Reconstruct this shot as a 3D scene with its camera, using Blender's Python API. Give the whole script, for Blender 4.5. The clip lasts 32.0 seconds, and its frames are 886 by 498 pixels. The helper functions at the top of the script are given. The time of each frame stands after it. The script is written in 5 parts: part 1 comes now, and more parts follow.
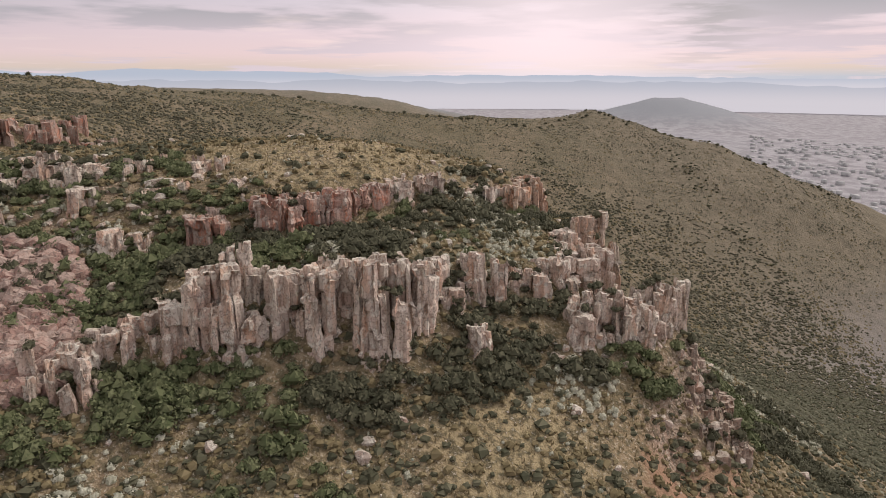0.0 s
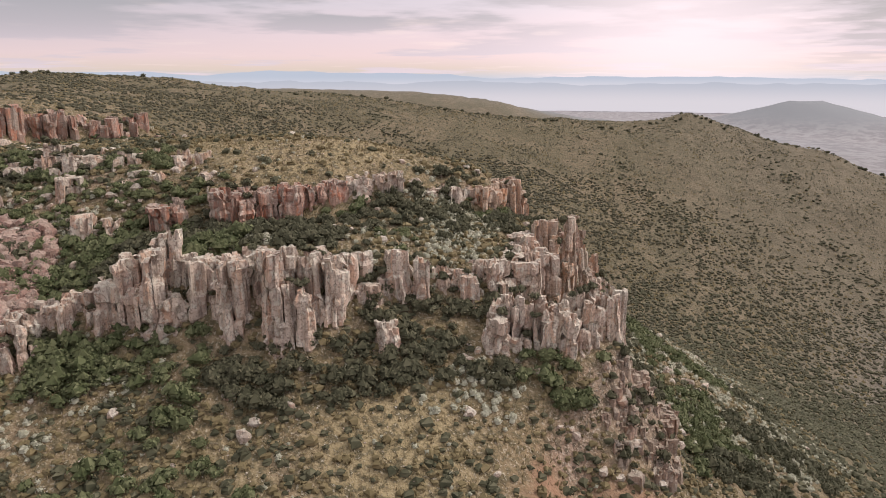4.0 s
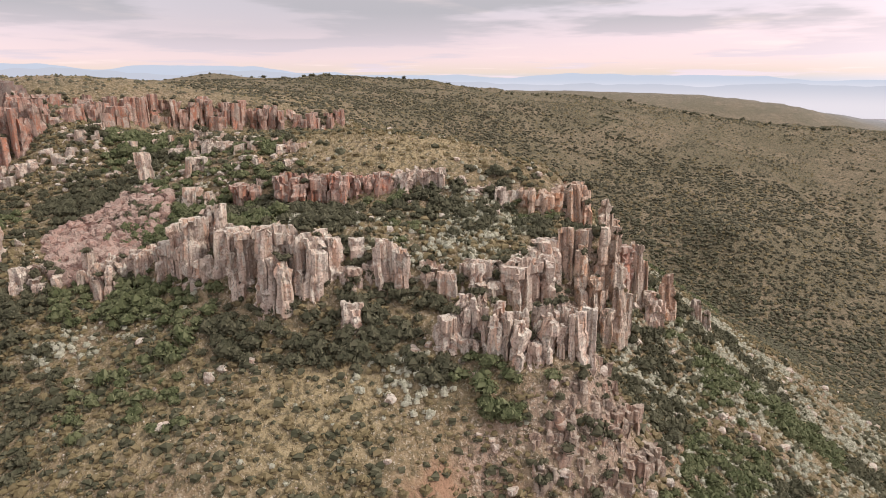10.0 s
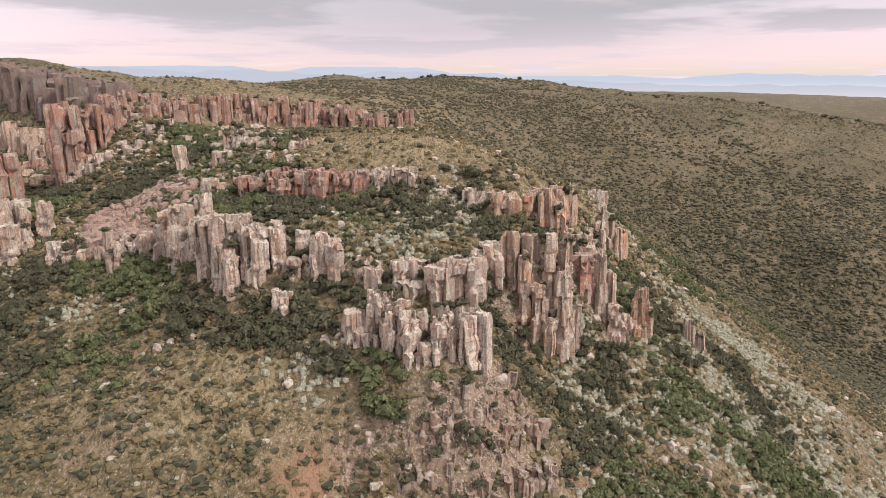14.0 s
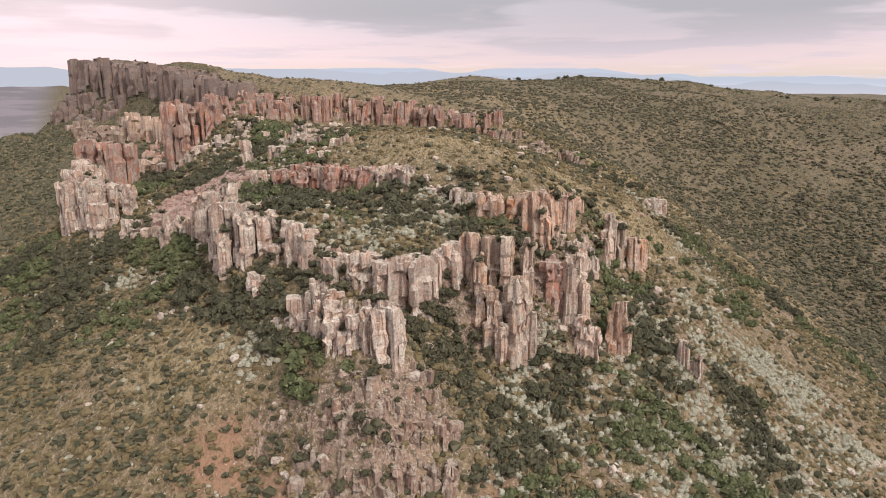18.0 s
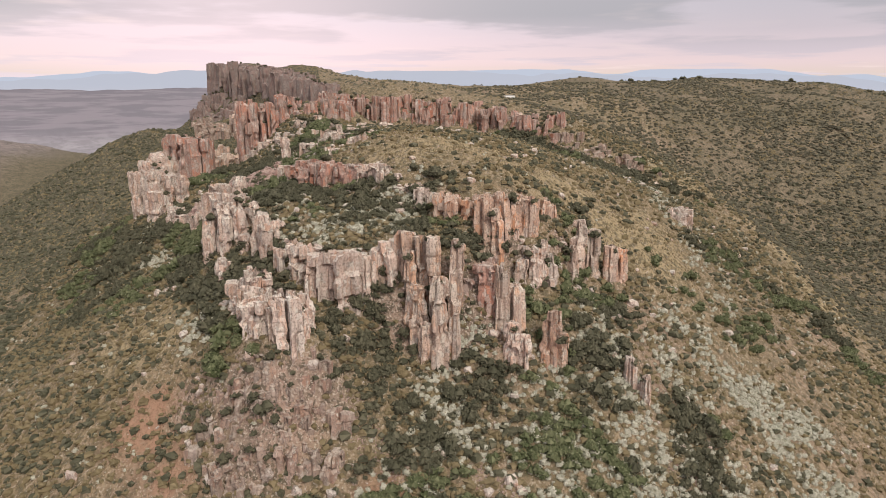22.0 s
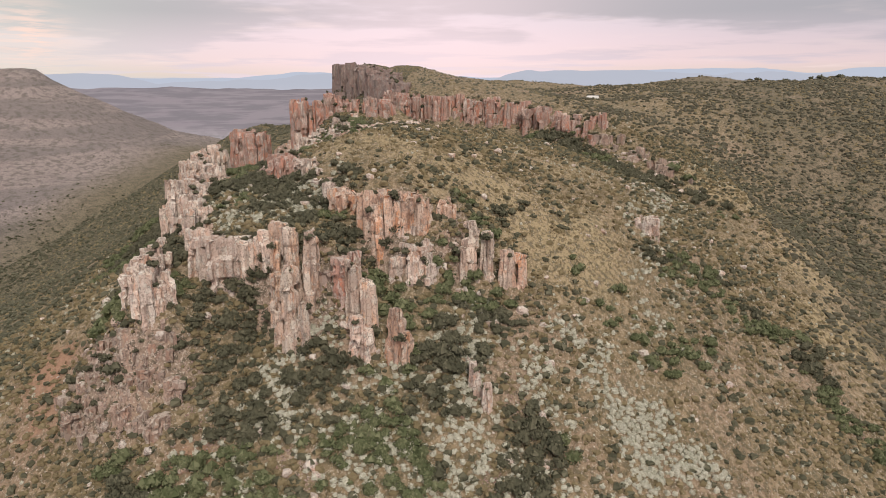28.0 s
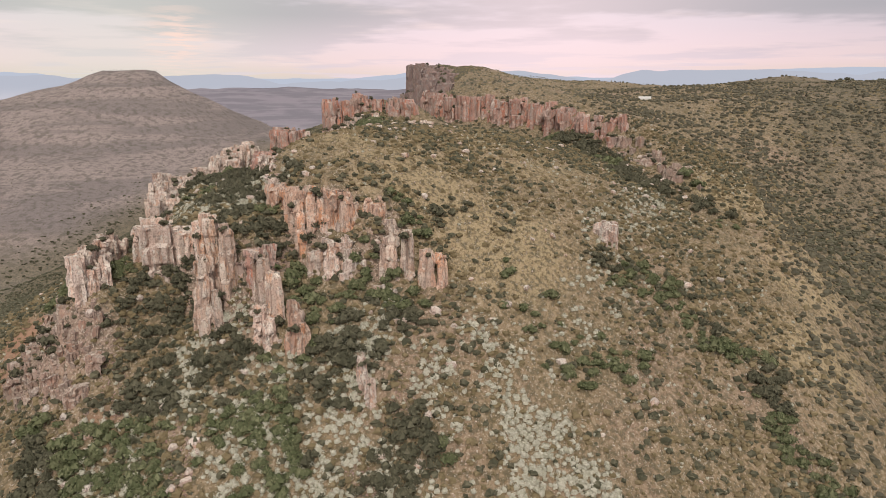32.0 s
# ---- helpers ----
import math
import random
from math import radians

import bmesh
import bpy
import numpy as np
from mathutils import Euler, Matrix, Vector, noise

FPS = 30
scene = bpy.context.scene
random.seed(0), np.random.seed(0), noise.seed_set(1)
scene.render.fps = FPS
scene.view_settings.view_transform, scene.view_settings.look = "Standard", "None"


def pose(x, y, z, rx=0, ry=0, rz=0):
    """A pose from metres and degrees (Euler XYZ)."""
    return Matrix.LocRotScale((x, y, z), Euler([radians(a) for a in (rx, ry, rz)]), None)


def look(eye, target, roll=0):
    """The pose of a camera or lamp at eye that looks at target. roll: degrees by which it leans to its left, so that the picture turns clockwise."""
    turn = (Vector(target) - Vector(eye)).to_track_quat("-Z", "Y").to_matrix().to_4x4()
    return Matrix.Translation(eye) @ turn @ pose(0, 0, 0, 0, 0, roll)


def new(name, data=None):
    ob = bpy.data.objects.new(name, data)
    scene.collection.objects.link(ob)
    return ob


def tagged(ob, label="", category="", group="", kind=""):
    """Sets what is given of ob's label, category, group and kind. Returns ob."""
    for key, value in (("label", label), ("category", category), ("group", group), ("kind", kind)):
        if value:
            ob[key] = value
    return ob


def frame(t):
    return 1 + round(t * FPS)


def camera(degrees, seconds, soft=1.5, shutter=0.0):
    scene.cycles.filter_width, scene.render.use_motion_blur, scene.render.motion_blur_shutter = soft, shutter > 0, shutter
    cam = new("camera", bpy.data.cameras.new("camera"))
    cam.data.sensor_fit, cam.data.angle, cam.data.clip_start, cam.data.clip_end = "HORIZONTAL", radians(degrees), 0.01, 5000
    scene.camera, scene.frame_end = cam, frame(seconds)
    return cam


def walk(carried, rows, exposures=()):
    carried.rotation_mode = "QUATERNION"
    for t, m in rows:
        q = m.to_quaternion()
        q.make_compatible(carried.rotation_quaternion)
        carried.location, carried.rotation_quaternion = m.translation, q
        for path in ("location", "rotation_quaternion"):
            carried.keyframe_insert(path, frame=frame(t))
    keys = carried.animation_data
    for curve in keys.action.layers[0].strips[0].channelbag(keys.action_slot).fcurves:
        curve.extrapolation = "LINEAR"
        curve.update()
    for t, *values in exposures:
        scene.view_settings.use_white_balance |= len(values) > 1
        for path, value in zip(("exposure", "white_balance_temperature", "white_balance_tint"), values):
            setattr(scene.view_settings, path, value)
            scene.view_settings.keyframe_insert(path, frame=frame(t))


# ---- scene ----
cam = camera(68.3, 32.0, soft=0.6)
# seconds, x, y, height, heading (left of +y), tilt
ROWS = [
    (0.0, 0.00, 0.00, 0.00, 0.00, -14.80),
    (1.0, 7.83, -0.27, -0.08, 2.32, -14.77),
    (2.0, 15.72, -0.15, -0.11, 4.93, -14.73),
    (3.0, 23.73, 0.31, -0.11, 7.69, -14.71),
    (4.0, 31.77, 1.17, -0.15, 10.51, -14.67),
    (4.5, 35.64, 1.72, -0.18, 11.88, -14.68),
    (6.5, 50.52, 4.94, -0.44, 18.76, -14.59),
    (7.0, 54.27, 6.14, -0.47, 21.08, -14.57),
    (8.0, 62.55, 9.44, -0.57, 26.18, -14.53),
    (9.0, 71.37, 13.81, -0.58, 31.22, -14.52),
    (10.0, 79.89, 18.90, -0.68, 36.22, -14.46),
    (10.5, 83.91, 21.71, -0.65, 39.09, -14.48),
    (11.0, 87.81, 24.71, -0.66, 41.92, -14.45),
    (11.5, 91.62, 27.91, -0.64, 43.04, -14.45),
    (12.0, 95.28, 31.13, -0.68, 44.10, -14.42),
    (13.0, 102.54, 37.72, -0.75, 46.74, -14.40),
    (14.0, 109.44, 44.76, -0.75, 50.03, -14.40),
    (14.5, 112.74, 48.42, -0.78, 51.88, -14.38),
    (16.5, 124.50, 64.02, -0.78, 59.71, -14.36),
    (17.0, 127.11, 68.14, -0.81, 61.62, -14.35),
    (18.0, 131.91, 76.70, -0.84, 65.49, -14.30),
    (19.0, 136.14, 85.56, -0.89, 69.19, -14.25),
    (20.0, 139.83, 94.68, -0.91, 72.67, -14.22),
    (21.0, 142.95, 104.01, -0.95, 75.85, -14.19),
    (22.0, 145.59, 113.50, -0.97, 78.69, -14.17),
    (23.0, 147.72, 123.03, -1.07, 81.51, -14.15),
    (24.0, 149.37, 132.68, -1.08, 84.29, -14.16),
    (25.0, 150.60, 142.32, -1.11, 86.68, -14.16),
    (25.5, 151.05, 147.18, -1.15, 87.87, -14.17),
    (27.5, 151.89, 166.77, -1.12, 92.79, -14.17),
    (28.0, 151.83, 171.76, -1.13, 94.06, -14.18),
    (29.0, 151.35, 181.66, -1.11, 96.58, -14.16),
    (30.0, 150.42, 191.54, -1.08, 99.07, -14.16),
    (31.0, 149.01, 201.38, -1.05, 101.56, -14.17),
    (32.0, 147.18, 211.24, -1.08, 103.97, -14.16),
]
EXPOSURES = [(0.0, -0.02), (4.0, 0.11), (9.0, 0.31), (13.0, 0.31), (19.0, 0.22), (25.0, 0.12), (32.0, 0.06)]
walk(cam, [(t, pose(x, y, z, 90 + tilt, 0, yaw)) for t, x, y, z, yaw, tilt in ROWS], EXPOSURES)

# ---- light ----
SUN_AZ, SUN_EL = radians(72), radians(42)   # azimuth from +y towards +x
sun = new("sun", bpy.data.lights.new("sun", "SUN"))
sun.data.energy, sun.data.angle, sun.data.color = 1.9, radians(11), (1.0, 0.92, 0.83)
sun.matrix_world = look((0, 0, 0), (-math.sin(SUN_AZ) * math.cos(SUN_EL), -math.cos(SUN_AZ) * math.cos(SUN_EL), -math.sin(SUN_EL)))

world = bpy.data.worlds.new("overcast_sky")
scene.world = world
world.use_nodes = True


def build_sky(nt):
    n, l = nt.nodes, nt.links
    n.clear()
    out, bg = n.new("ShaderNodeOutputWorld"), n.new("ShaderNodeBackground")
    l.new(bg.outputs[0], out.inputs[0])
    tc, sep = n.new("ShaderNodeTexCoord"), n.new("ShaderNodeSeparateXYZ")
    l.new(tc.outputs["Generated"], sep.inputs[0])

    def num(op, x, y, z=None):
        q = n.new("ShaderNodeMath")
        q.operation = op
        for k, v in enumerate((x, y, z)):
            if v is None:
                continue
            if isinstance(v, (int, float)):
                q.inputs[k].default_value = v
            else:
                l.new(v, q.inputs[k])
        return q.outputs[0]

    def ramp(fac, stops):
        q = n.new("ShaderNodeValToRGB")
        l.new(fac, q.inputs[0])
        e = q.color_ramp.elements
        while len(e) < len(stops):
            e.new(0.5)
        for k, (p, c) in enumerate(stops):
            e[k].position, e[k].color = p, (*c, 1)
        return q.outputs[0]

    def mix(fac, x, y, mode="MIX"):
        q = n.new("ShaderNodeMix")
        q.data_type, q.blend_type = "RGBA", mode
        for k, v in ((0, fac), (6, x), (7, y)):
            if isinstance(v, (int, float, tuple)):
                q.inputs[k].default_value = v
            else:
                l.new(v, q.inputs[k])
        return q.outputs[2]

    up = num("MAXIMUM", sep.outputs[2], 0.0)
    # the clouds lie on a level sheet high above: far ones draw together towards the horizon
    inv = num("DIVIDE", 1.0, num("ADD", up, 0.045))
    comb = n.new("ShaderNodeCombineXYZ")
    l.new(num("MULTIPLY", sep.outputs[0], inv), comb.inputs[0])
    l.new(num("MULTIPLY", sep.outputs[1], inv), comb.inputs[1])

    def cloud(scale, detail, seed, lo, hi, rising=0.0):
        q = n.new("ShaderNodeTexNoise")
        q.noise_dimensions = "4D"
        q.inputs["W"].default_value = seed
        q.inputs["Scale"].default_value, q.inputs["Detail"].default_value, q.inputs["Roughness"].default_value = scale, detail, 0.55
        l.new(comb.outputs[0], q.inputs["Vector"])
        r = n.new("ShaderNodeMapRange")
        r.interpolation_type = "SMOOTHSTEP"
        r.inputs[1].default_value, r.inputs[2].default_value = lo, hi
        l.new(num("ADD", q.outputs[0], num("MULTIPLY", num("MINIMUM", up, 0.12), rising)), r.inputs[0])
        return r.outputs[0]

    clear = ramp(up, [(0.0, (0.60, 0.64, 0.74)), (0.012, (0.84, 0.68, 0.60)), (0.03, (0.98, 0.74, 0.75)), (0.06, (0.96, 0.75, 0.80)), (0.1, (0.82, 0.72, 0.79)), (1.0, (0.5, 0.54, 0.62))])
    air = n.new("ShaderNodeTexSky")
    air.sky_type, air.sun_disc, air.sun_elevation, air.sun_rotation = "NISHITA", False, SUN_EL, SUN_AZ
    faint = mix(1.0, air.outputs[0], (0.06, 0.06, 0.06, 1), "MULTIPLY")
    base = mix(0.15, clear, faint)
    grey = ramp(up, [(0.0, (0.78, 0.66, 0.71)), (0.05, (0.70, 0.59, 0.64)), (0.095, (0.43, 0.42, 0.45)), (0.4, (0.62, 0.61, 0.62)), (1.0, (0.84, 0.83, 0.82))])
    sheet = mix(cloud(0.36, 5, 3.2, 0.53, 0.64, 1.3), base, grey)
    span_up = num("MINIMUM", num("MULTIPLY", up, 14.0), 1.0)
    lit = mix(num("MULTIPLY", cloud(0.7, 4, 8.4, 0.55, 0.75), 0.5), sheet, (1.0, 0.80, 0.76, 1))
    # brighter round the veiled sun
    dot = n.new("ShaderNodeVectorMath")
    dot.operation = "DOT_PRODUCT"
    l.new(tc.outputs["Generated"], dot.inputs[0])
    dot.inputs[1].default_value = (math.sin(SUN_AZ) * math.cos(SUN_EL), math.cos(SUN_AZ) * math.cos(SUN_EL), math.sin(SUN_EL))
    def toward(az, el, power):
        q = n.new("ShaderNodeVectorMath")
        q.operation = "DOT_PRODUCT"
        l.new(tc.outputs["Generated"], q.inputs[0])
        q.inputs[1].default_value = (math.sin(radians(az)) * math.cos(radians(el)), math.cos(radians(az)) * math.cos(radians(el)), math.sin(radians(el)))
        return num("POWER", num("MAXIMUM", q.outputs["Value"], 0.0), power)
    # duller between the two thin places of the cloud, where it glows pink and white
    lit = mix(num("MULTIPLY", num("MULTIPLY", toward(-50, 9, 11.0), 0.65), span_up), lit, (0.44, 0.42, 0.46, 1))
    lit = mix(num("MULTIPLY", toward(9, 4, 40.0), 0.65), lit, (1.16, 0.96, 1.0, 1))
    lit = mix(num("MULTIPLY", toward(-96, 4, 30.0), 0.5), lit, (1.08, 0.84, 0.88, 1))
    lit = mix(num("MULTIPLY", toward(-130, 2, 40.0), 0.55), lit, (0.74, 0.74, 0.66, 1))
    puff = cloud(2.6, 5, 5.1, 0.42, 0.6)
    lit = mix(num("MULTIPLY", num("MULTIPLY", toward(-125.2, 3.5, 1600.0), 0.9), puff), lit, (1.0, 0.74, 0.64, 1))
    lit = mix(num("MULTIPLY", num("MULTIPLY", toward(21, 5.6, 420.0), 0.9), cloud(0.9, 5, 2.3, 0.45, 0.58)), lit, (0.50, 0.46, 0.47, 1))
    glow = num("POWER", num("MAXIMUM", dot.outputs["Value"], 0.0), 6.0)
    whole = mix(num("MULTIPLY", glow, 0.6), lit, (1.25, 1.12, 1.08, 1))
    l.new(whole, bg.inputs["Color"])
    bg.inputs["Strength"].default_value = SKY


SKY = 0.98
build_sky(world.node_tree)


# ---- materials ----
def material(name, rough=0.9):
    m = bpy.data.materials.new(name)
    m.use_nodes = True
    b = m.node_tree.nodes["Principled BSDF"]
    b.inputs["Roughness"].default_value = rough
    b.inputs["Specular IOR Level"].default_value = 0.15
    return m, m.node_tree.nodes, m.node_tree.links, b


def tex(n, l, kind, vec, **values):
    q = n.new(kind)
    for k, v in values.items():
        q.inputs[k.replace("_", " ")].default_value = v
    l.new(vec, q.inputs["Vector"])
    return q


def stretched(n, l, vec, scale):
    q = n.new("ShaderNodeMapping")
    q.inputs["Scale"].default_value = scale
    l.new(vec, q.inputs["Vector"])
    return q.outputs[0]


def blend(n, l, fac, x, y, mode="MIX"):
    q = n.new("ShaderNodeMix")
    q.data_type, q.blend_type = "RGBA", mode
    for k, v in ((0, fac), (6, x), (7, y)):
        if isinstance(v, (int, float)):
            q.inputs[k].default_value = v
        elif isinstance(v, tuple):
            q.inputs[k].default_value = (*v, 1)
        else:
            l.new(v, q.inputs[k])
    return q.outputs[2]


def span(n, l, value, lo, hi, a=0.0, b=1.0):
    q = n.new("ShaderNodeMapRange")
    q.interpolation_type = "SMOOTHSTEP"
    for k, v in enumerate((lo, hi, a, b)):
        q.inputs[k + 1].default_value = v
    l.new(value, q.inputs[0])
    return q.outputs[0]


def times(n, l, x, y):
    q = n.new("ShaderNodeMath")
    q.operation = "MULTIPLY"
    for k, v in enumerate((x, y)):
        if isinstance(v, (int, float)):
            q.inputs[k].default_value = v
        else:
            l.new(v, q.inputs[k])
    return q.outputs[0]


def bumped(n, l, b, value, strength, distance):
    q = n.new("ShaderNodeBump")
    q.inputs["Strength"].default_value, q.inputs["Distance"].default_value = strength, distance
    l.new(value, q.inputs["Height"])
    if b.inputs["Normal"].links:
        l.new(b.inputs["Normal"].links[0].from_socket, q.inputs["Normal"])
    l.new(q.outputs[0], b.inputs["Normal"])


def rock_material(name, pale, rose, rust, lichen, rusty):
    m, n, l, b = material(name, 0.95)
    geo = n.new("ShaderNodeNewGeometry")
    pos = geo.outputs["Position"]
    info = n.new("ShaderNodeObjectInfo")
    big = tex(n, l, "ShaderNodeTexNoise", pos, Scale=0.2, Detail=3.0).outputs[0]
    streak = tex(n, l, "ShaderNodeTexNoise", stretched(n, l, pos, (1, 1, 0.12)), Scale=0.75, Detail=5.0, Roughness=0.6).outputs[0]
    fine = tex(n, l, "ShaderNodeTexNoise", pos, Scale=2.6, Detail=5.0, Roughness=0.62).outputs[0]
    spots = tex(n, l, "ShaderNodeTexNoise", stretched(n, l, pos, (1, 1, 0.8)), Scale=0.75, Detail=6.0, Roughness=0.66).outputs[0]
    warp = n.new("ShaderNodeVectorMath")
    warp.operation = "ADD"
    l.new(stretched(n, l, pos, (1.0, 1.0, 0.36)), warp.inputs[0])
    shove = n.new("ShaderNodeVectorMath")
    shove.operation = "SCALE"
    shove.inputs["Scale"].default_value = 1.6
    l.new(tex(n, l, "ShaderNodeTexNoise", pos, Scale=0.8, Detail=3.0).outputs["Color"], shove.inputs[0])
    l.new(shove.outputs[0], warp.inputs[1])
    crack = tex(n, l, "ShaderNodeTexVoronoi", warp.outputs[0], Scale=0.62)
    crack.feature = "DISTANCE_TO_EDGE"
    slab = tex(n, l, "ShaderNodeTexVoronoi", warp.outputs[0], Scale=0.62).outputs["Color"]
    tone = n.new("ShaderNodeSeparateColor")
    l.new(slab, tone.inputs[0])
    gap = times(n, l, span(n, l, crack.outputs["Distance"], 0.05, 0.0), span(n, l, spots, 0.42, 0.56))
    c = blend(n, l, span(n, l, big, 0.38, 0.62), pale, rose)
    c = blend(n, l, times(n, l, span(n, l, info.outputs["Random"], 0.3, 1.0), 0.6), c, rose)
    c = blend(n, l, times(n, l, span(n, l, tone.outputs[0], 0.35, 1.0), 0.55), c, rose)
    c = blend(n, l, times(n, l, span(n, l, tone.outputs[1], 0.5, 1.0), 0.5), c, lichen)
    c = blend(n, l, times(n, l, times(n, l, span(n, l, streak, 0.44, 0.6), span(n, l, tone.outputs[2], 0.25, 0.7)), rusty), c, rust)
    c = blend(n, l, times(n, l, span(n, l, spots, 0.53, 0.6), 0.7), c, lichen)
    grime = tex(n, l, "ShaderNodeTexNoise", stretched(n, l, pos, (1, 1, 0.5)), Scale=0.34, Detail=5.0, Roughness=0.62).outputs[0]
    c = blend(n, l, times(n, l, span(n, l, grime, 0.5, 0.62), 0.5), c, (0.36, 0.28, 0.235))
    own = span(n, l, info.outputs["Random"], 0.0, 1.0, 0.92, 1.16)
    shade = n.new("ShaderNodeCombineColor")
    for k in range(3):
        l.new(own, shade.inputs[k])
    c = blend(n, l, 1.0, c, shade.outputs[0], "MULTIPLY")
    sep = n.new("ShaderNodeSeparateXYZ")
    l.new(geo.outputs["Normal"], sep.inputs[0])
    c = blend(n, l, times(n, l, span(n, l, sep.outputs[2], 0.35, 0.9), 0.4), c, lichen)
    dark = tex(n, l, "ShaderNodeTexNoise", stretched(n, l, pos, (1, 1, 0.13)), Scale=0.9, Detail=5.0, Roughness=0.62).outputs[0]
    c = blend(n, l, times(n, l, span(n, l, dark, 0.55, 0.66), 0.5), c, (0.19, 0.145, 0.125))
    c = blend(n, l, times(n, l, span(n, l, fine, 0.52, 0.6), 0.6), c, (0.23, 0.17, 0.14))
    c = blend(n, l, times(n, l, gap, 0.55), c, (0.09, 0.07, 0.06))
    l.new(c, b.inputs["Base Color"])
    bumped(n, l, b, streak, 0.5, 0.5)
    bumped(n, l, b, fine, 0.9, 0.22)
    bumped(n, l, b, span(n, l, crack.outputs["Distance"], 0.0, 0.12), 0.35, 0.12)
    bumped(n, l, b, spots, 0.3, 0.4)
    return m


M_ROCK = rock_material("pink_weathered_rock", (0.63, 0.535, 0.46), (0.575, 0.435, 0.362), (0.58, 0.31, 0.19), (0.72, 0.675, 0.595), 0.5)
M_TAN = rock_material("tan_weathered_rock", (0.60, 0.485, 0.40), (0.565, 0.41, 0.325), (0.60, 0.33, 0.195), (0.69, 0.63, 0.54), 0.65)
M_ORANGE = rock_material("orange_weathered_rock", (0.59, 0.44, 0.35), (0.57, 0.36, 0.26), (0.60, 0.29, 0.155), (0.66, 0.575, 0.48), 0.85)
M_RED = rock_material("red_weathered_rock", (0.47, 0.345, 0.29), (0.42, 0.245, 0.195), (0.50, 0.205, 0.125), (0.55, 0.485, 0.425), 0.8)
M_GREY = rock_material("grey_weathered_rock", (0.23, 0.185, 0.17), (0.25, 0.175, 0.152), (0.28, 0.16, 0.13), (0.31, 0.28, 0.255), 0.45)
M_BUTTRESS = rock_material("crumbling_rock", (0.365, 0.285, 0.225), (0.34, 0.24, 0.19), (0.38, 0.205, 0.135), (0.53, 0.465, 0.39), 0.45)
M_SCREE = rock_material("scree_rock", (0.40, 0.27, 0.23), (0.365, 0.225, 0.19), (0.39, 0.205, 0.15), (0.46, 0.36, 0.31), 0.3)


def ground_material():
    m, n, l, b = material("hillside", 1.0)
    geo = n.new("ShaderNodeNewGeometry")
    pos = geo.outputs["Position"]
    flatpos = stretched(n, l, pos, (1, 1, 0.3))
    big = tex(n, l, "ShaderNodeTexNoise", flatpos, Scale=0.03, Detail=4.0, Roughness=0.6).outputs[0]
    mid = tex(n, l, "ShaderNodeTexNoise", flatpos, Scale=0.16, Detail=6.0, Roughness=0.65).outputs[0]
    fine = tex(n, l, "ShaderNodeTexNoise", pos, Scale=0.9, Detail=4.0, Roughness=0.6).outputs[0]
    grit = tex(n, l, "ShaderNodeTexNoise", pos, Scale=2.4, Detail=3.0, Roughness=0.6).outputs[0]
    c = blend(n, l, span(n, l, mid, 0.36, 0.64), (0.285, 0.212, 0.128), (0.205, 0.16, 0.096))
    c = blend(n, l, times(n, l, span(n, l, big, 0.5, 0.68), 0.6), c, (0.33, 0.228, 0.172))
    c = blend(n, l, times(n, l, span(n, l, fine, 0.5, 0.57), 0.7), c, (0.13, 0.112, 0.07))
    c = blend(n, l, times(n, l, span(n, l, fine, 0.47, 0.38), 0.6), c, (0.38, 0.30, 0.205))
    c = blend(n, l, times(n, l, span(n, l, grit, 0.57, 0.64), 0.6), c, (0.55, 0.48, 0.39))
    for spot, reach in (((-52, 132, -17), 15.0), ((-22, 139, -15), 28.0), ((-4, 165, -24), 24.0), ((2, 190, -38), 22.0), ((-48, 180, -20), 36.0), ((-84, 254, -36), 26.0), ((-48, 266, -56), 22.0), ((-16, 262, -66), 18.0), ((10, 80, -50), 17.0), ((-14, 66, -54), 14.0)):
        q = n.new("ShaderNodeVectorMath")
        q.operation = "DISTANCE"
        q.inputs[1].default_value = spot
        l.new(pos, q.inputs[0])
        c = blend(n, l, times(n, l, times(n, l, span(n, l, q.outputs["Value"], reach, reach * 0.4), span(n, l, fine, 0.62, 0.42)), 0.7), c, (0.41, 0.325, 0.19))
    for spot, reach in (((34, 85, -60), 13.0), ((44, 90, -66), 10.0), ((57, 122, -63), 7.0)):
        q = n.new("ShaderNodeVectorMath")
        q.operation = "DISTANCE"
        q.inputs[1].default_value = spot
        l.new(pos, q.inputs[0])
        c = blend(n, l, times(n, l, span(n, l, q.outputs["Value"], reach, reach * 0.3), span(n, l, mid, 0.38, 0.56)), c, (0.37, 0.225, 0.15))
    sep = n.new("ShaderNodeSeparateXYZ")
    l.new(geo.outputs["Normal"], sep.inputs[0])
    stone = blend(n, l, span(n, l, mid, 0.4, 0.6), (0.40, 0.28, 0.22), (0.29, 0.22, 0.17))
    stone = blend(n, l, span(n, l, fine, 0.5, 0.58), stone, (0.16, 0.125, 0.095))
    stone = blend(n, l, span(n, l, grit, 0.54, 0.6), stone, (0.5, 0.41, 0.34))
    c = blend(n, l, times(n, l, span(n, l, sep.outputs[2], 0.7, 0.5), 0.8), c, stone)
    # country across the valley, mauve-grey haze painted over its strata, and the duller north
    where = n.new("ShaderNodeSeparateXYZ")
    l.new(pos, where.inputs[0])
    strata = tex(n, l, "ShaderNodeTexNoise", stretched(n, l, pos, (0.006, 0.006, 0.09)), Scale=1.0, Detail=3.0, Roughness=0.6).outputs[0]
    hazy_mauve = blend(n, l, span(n, l, strata, 0.42, 0.58), (0.35, 0.285, 0.26), (0.25, 0.21, 0.197))
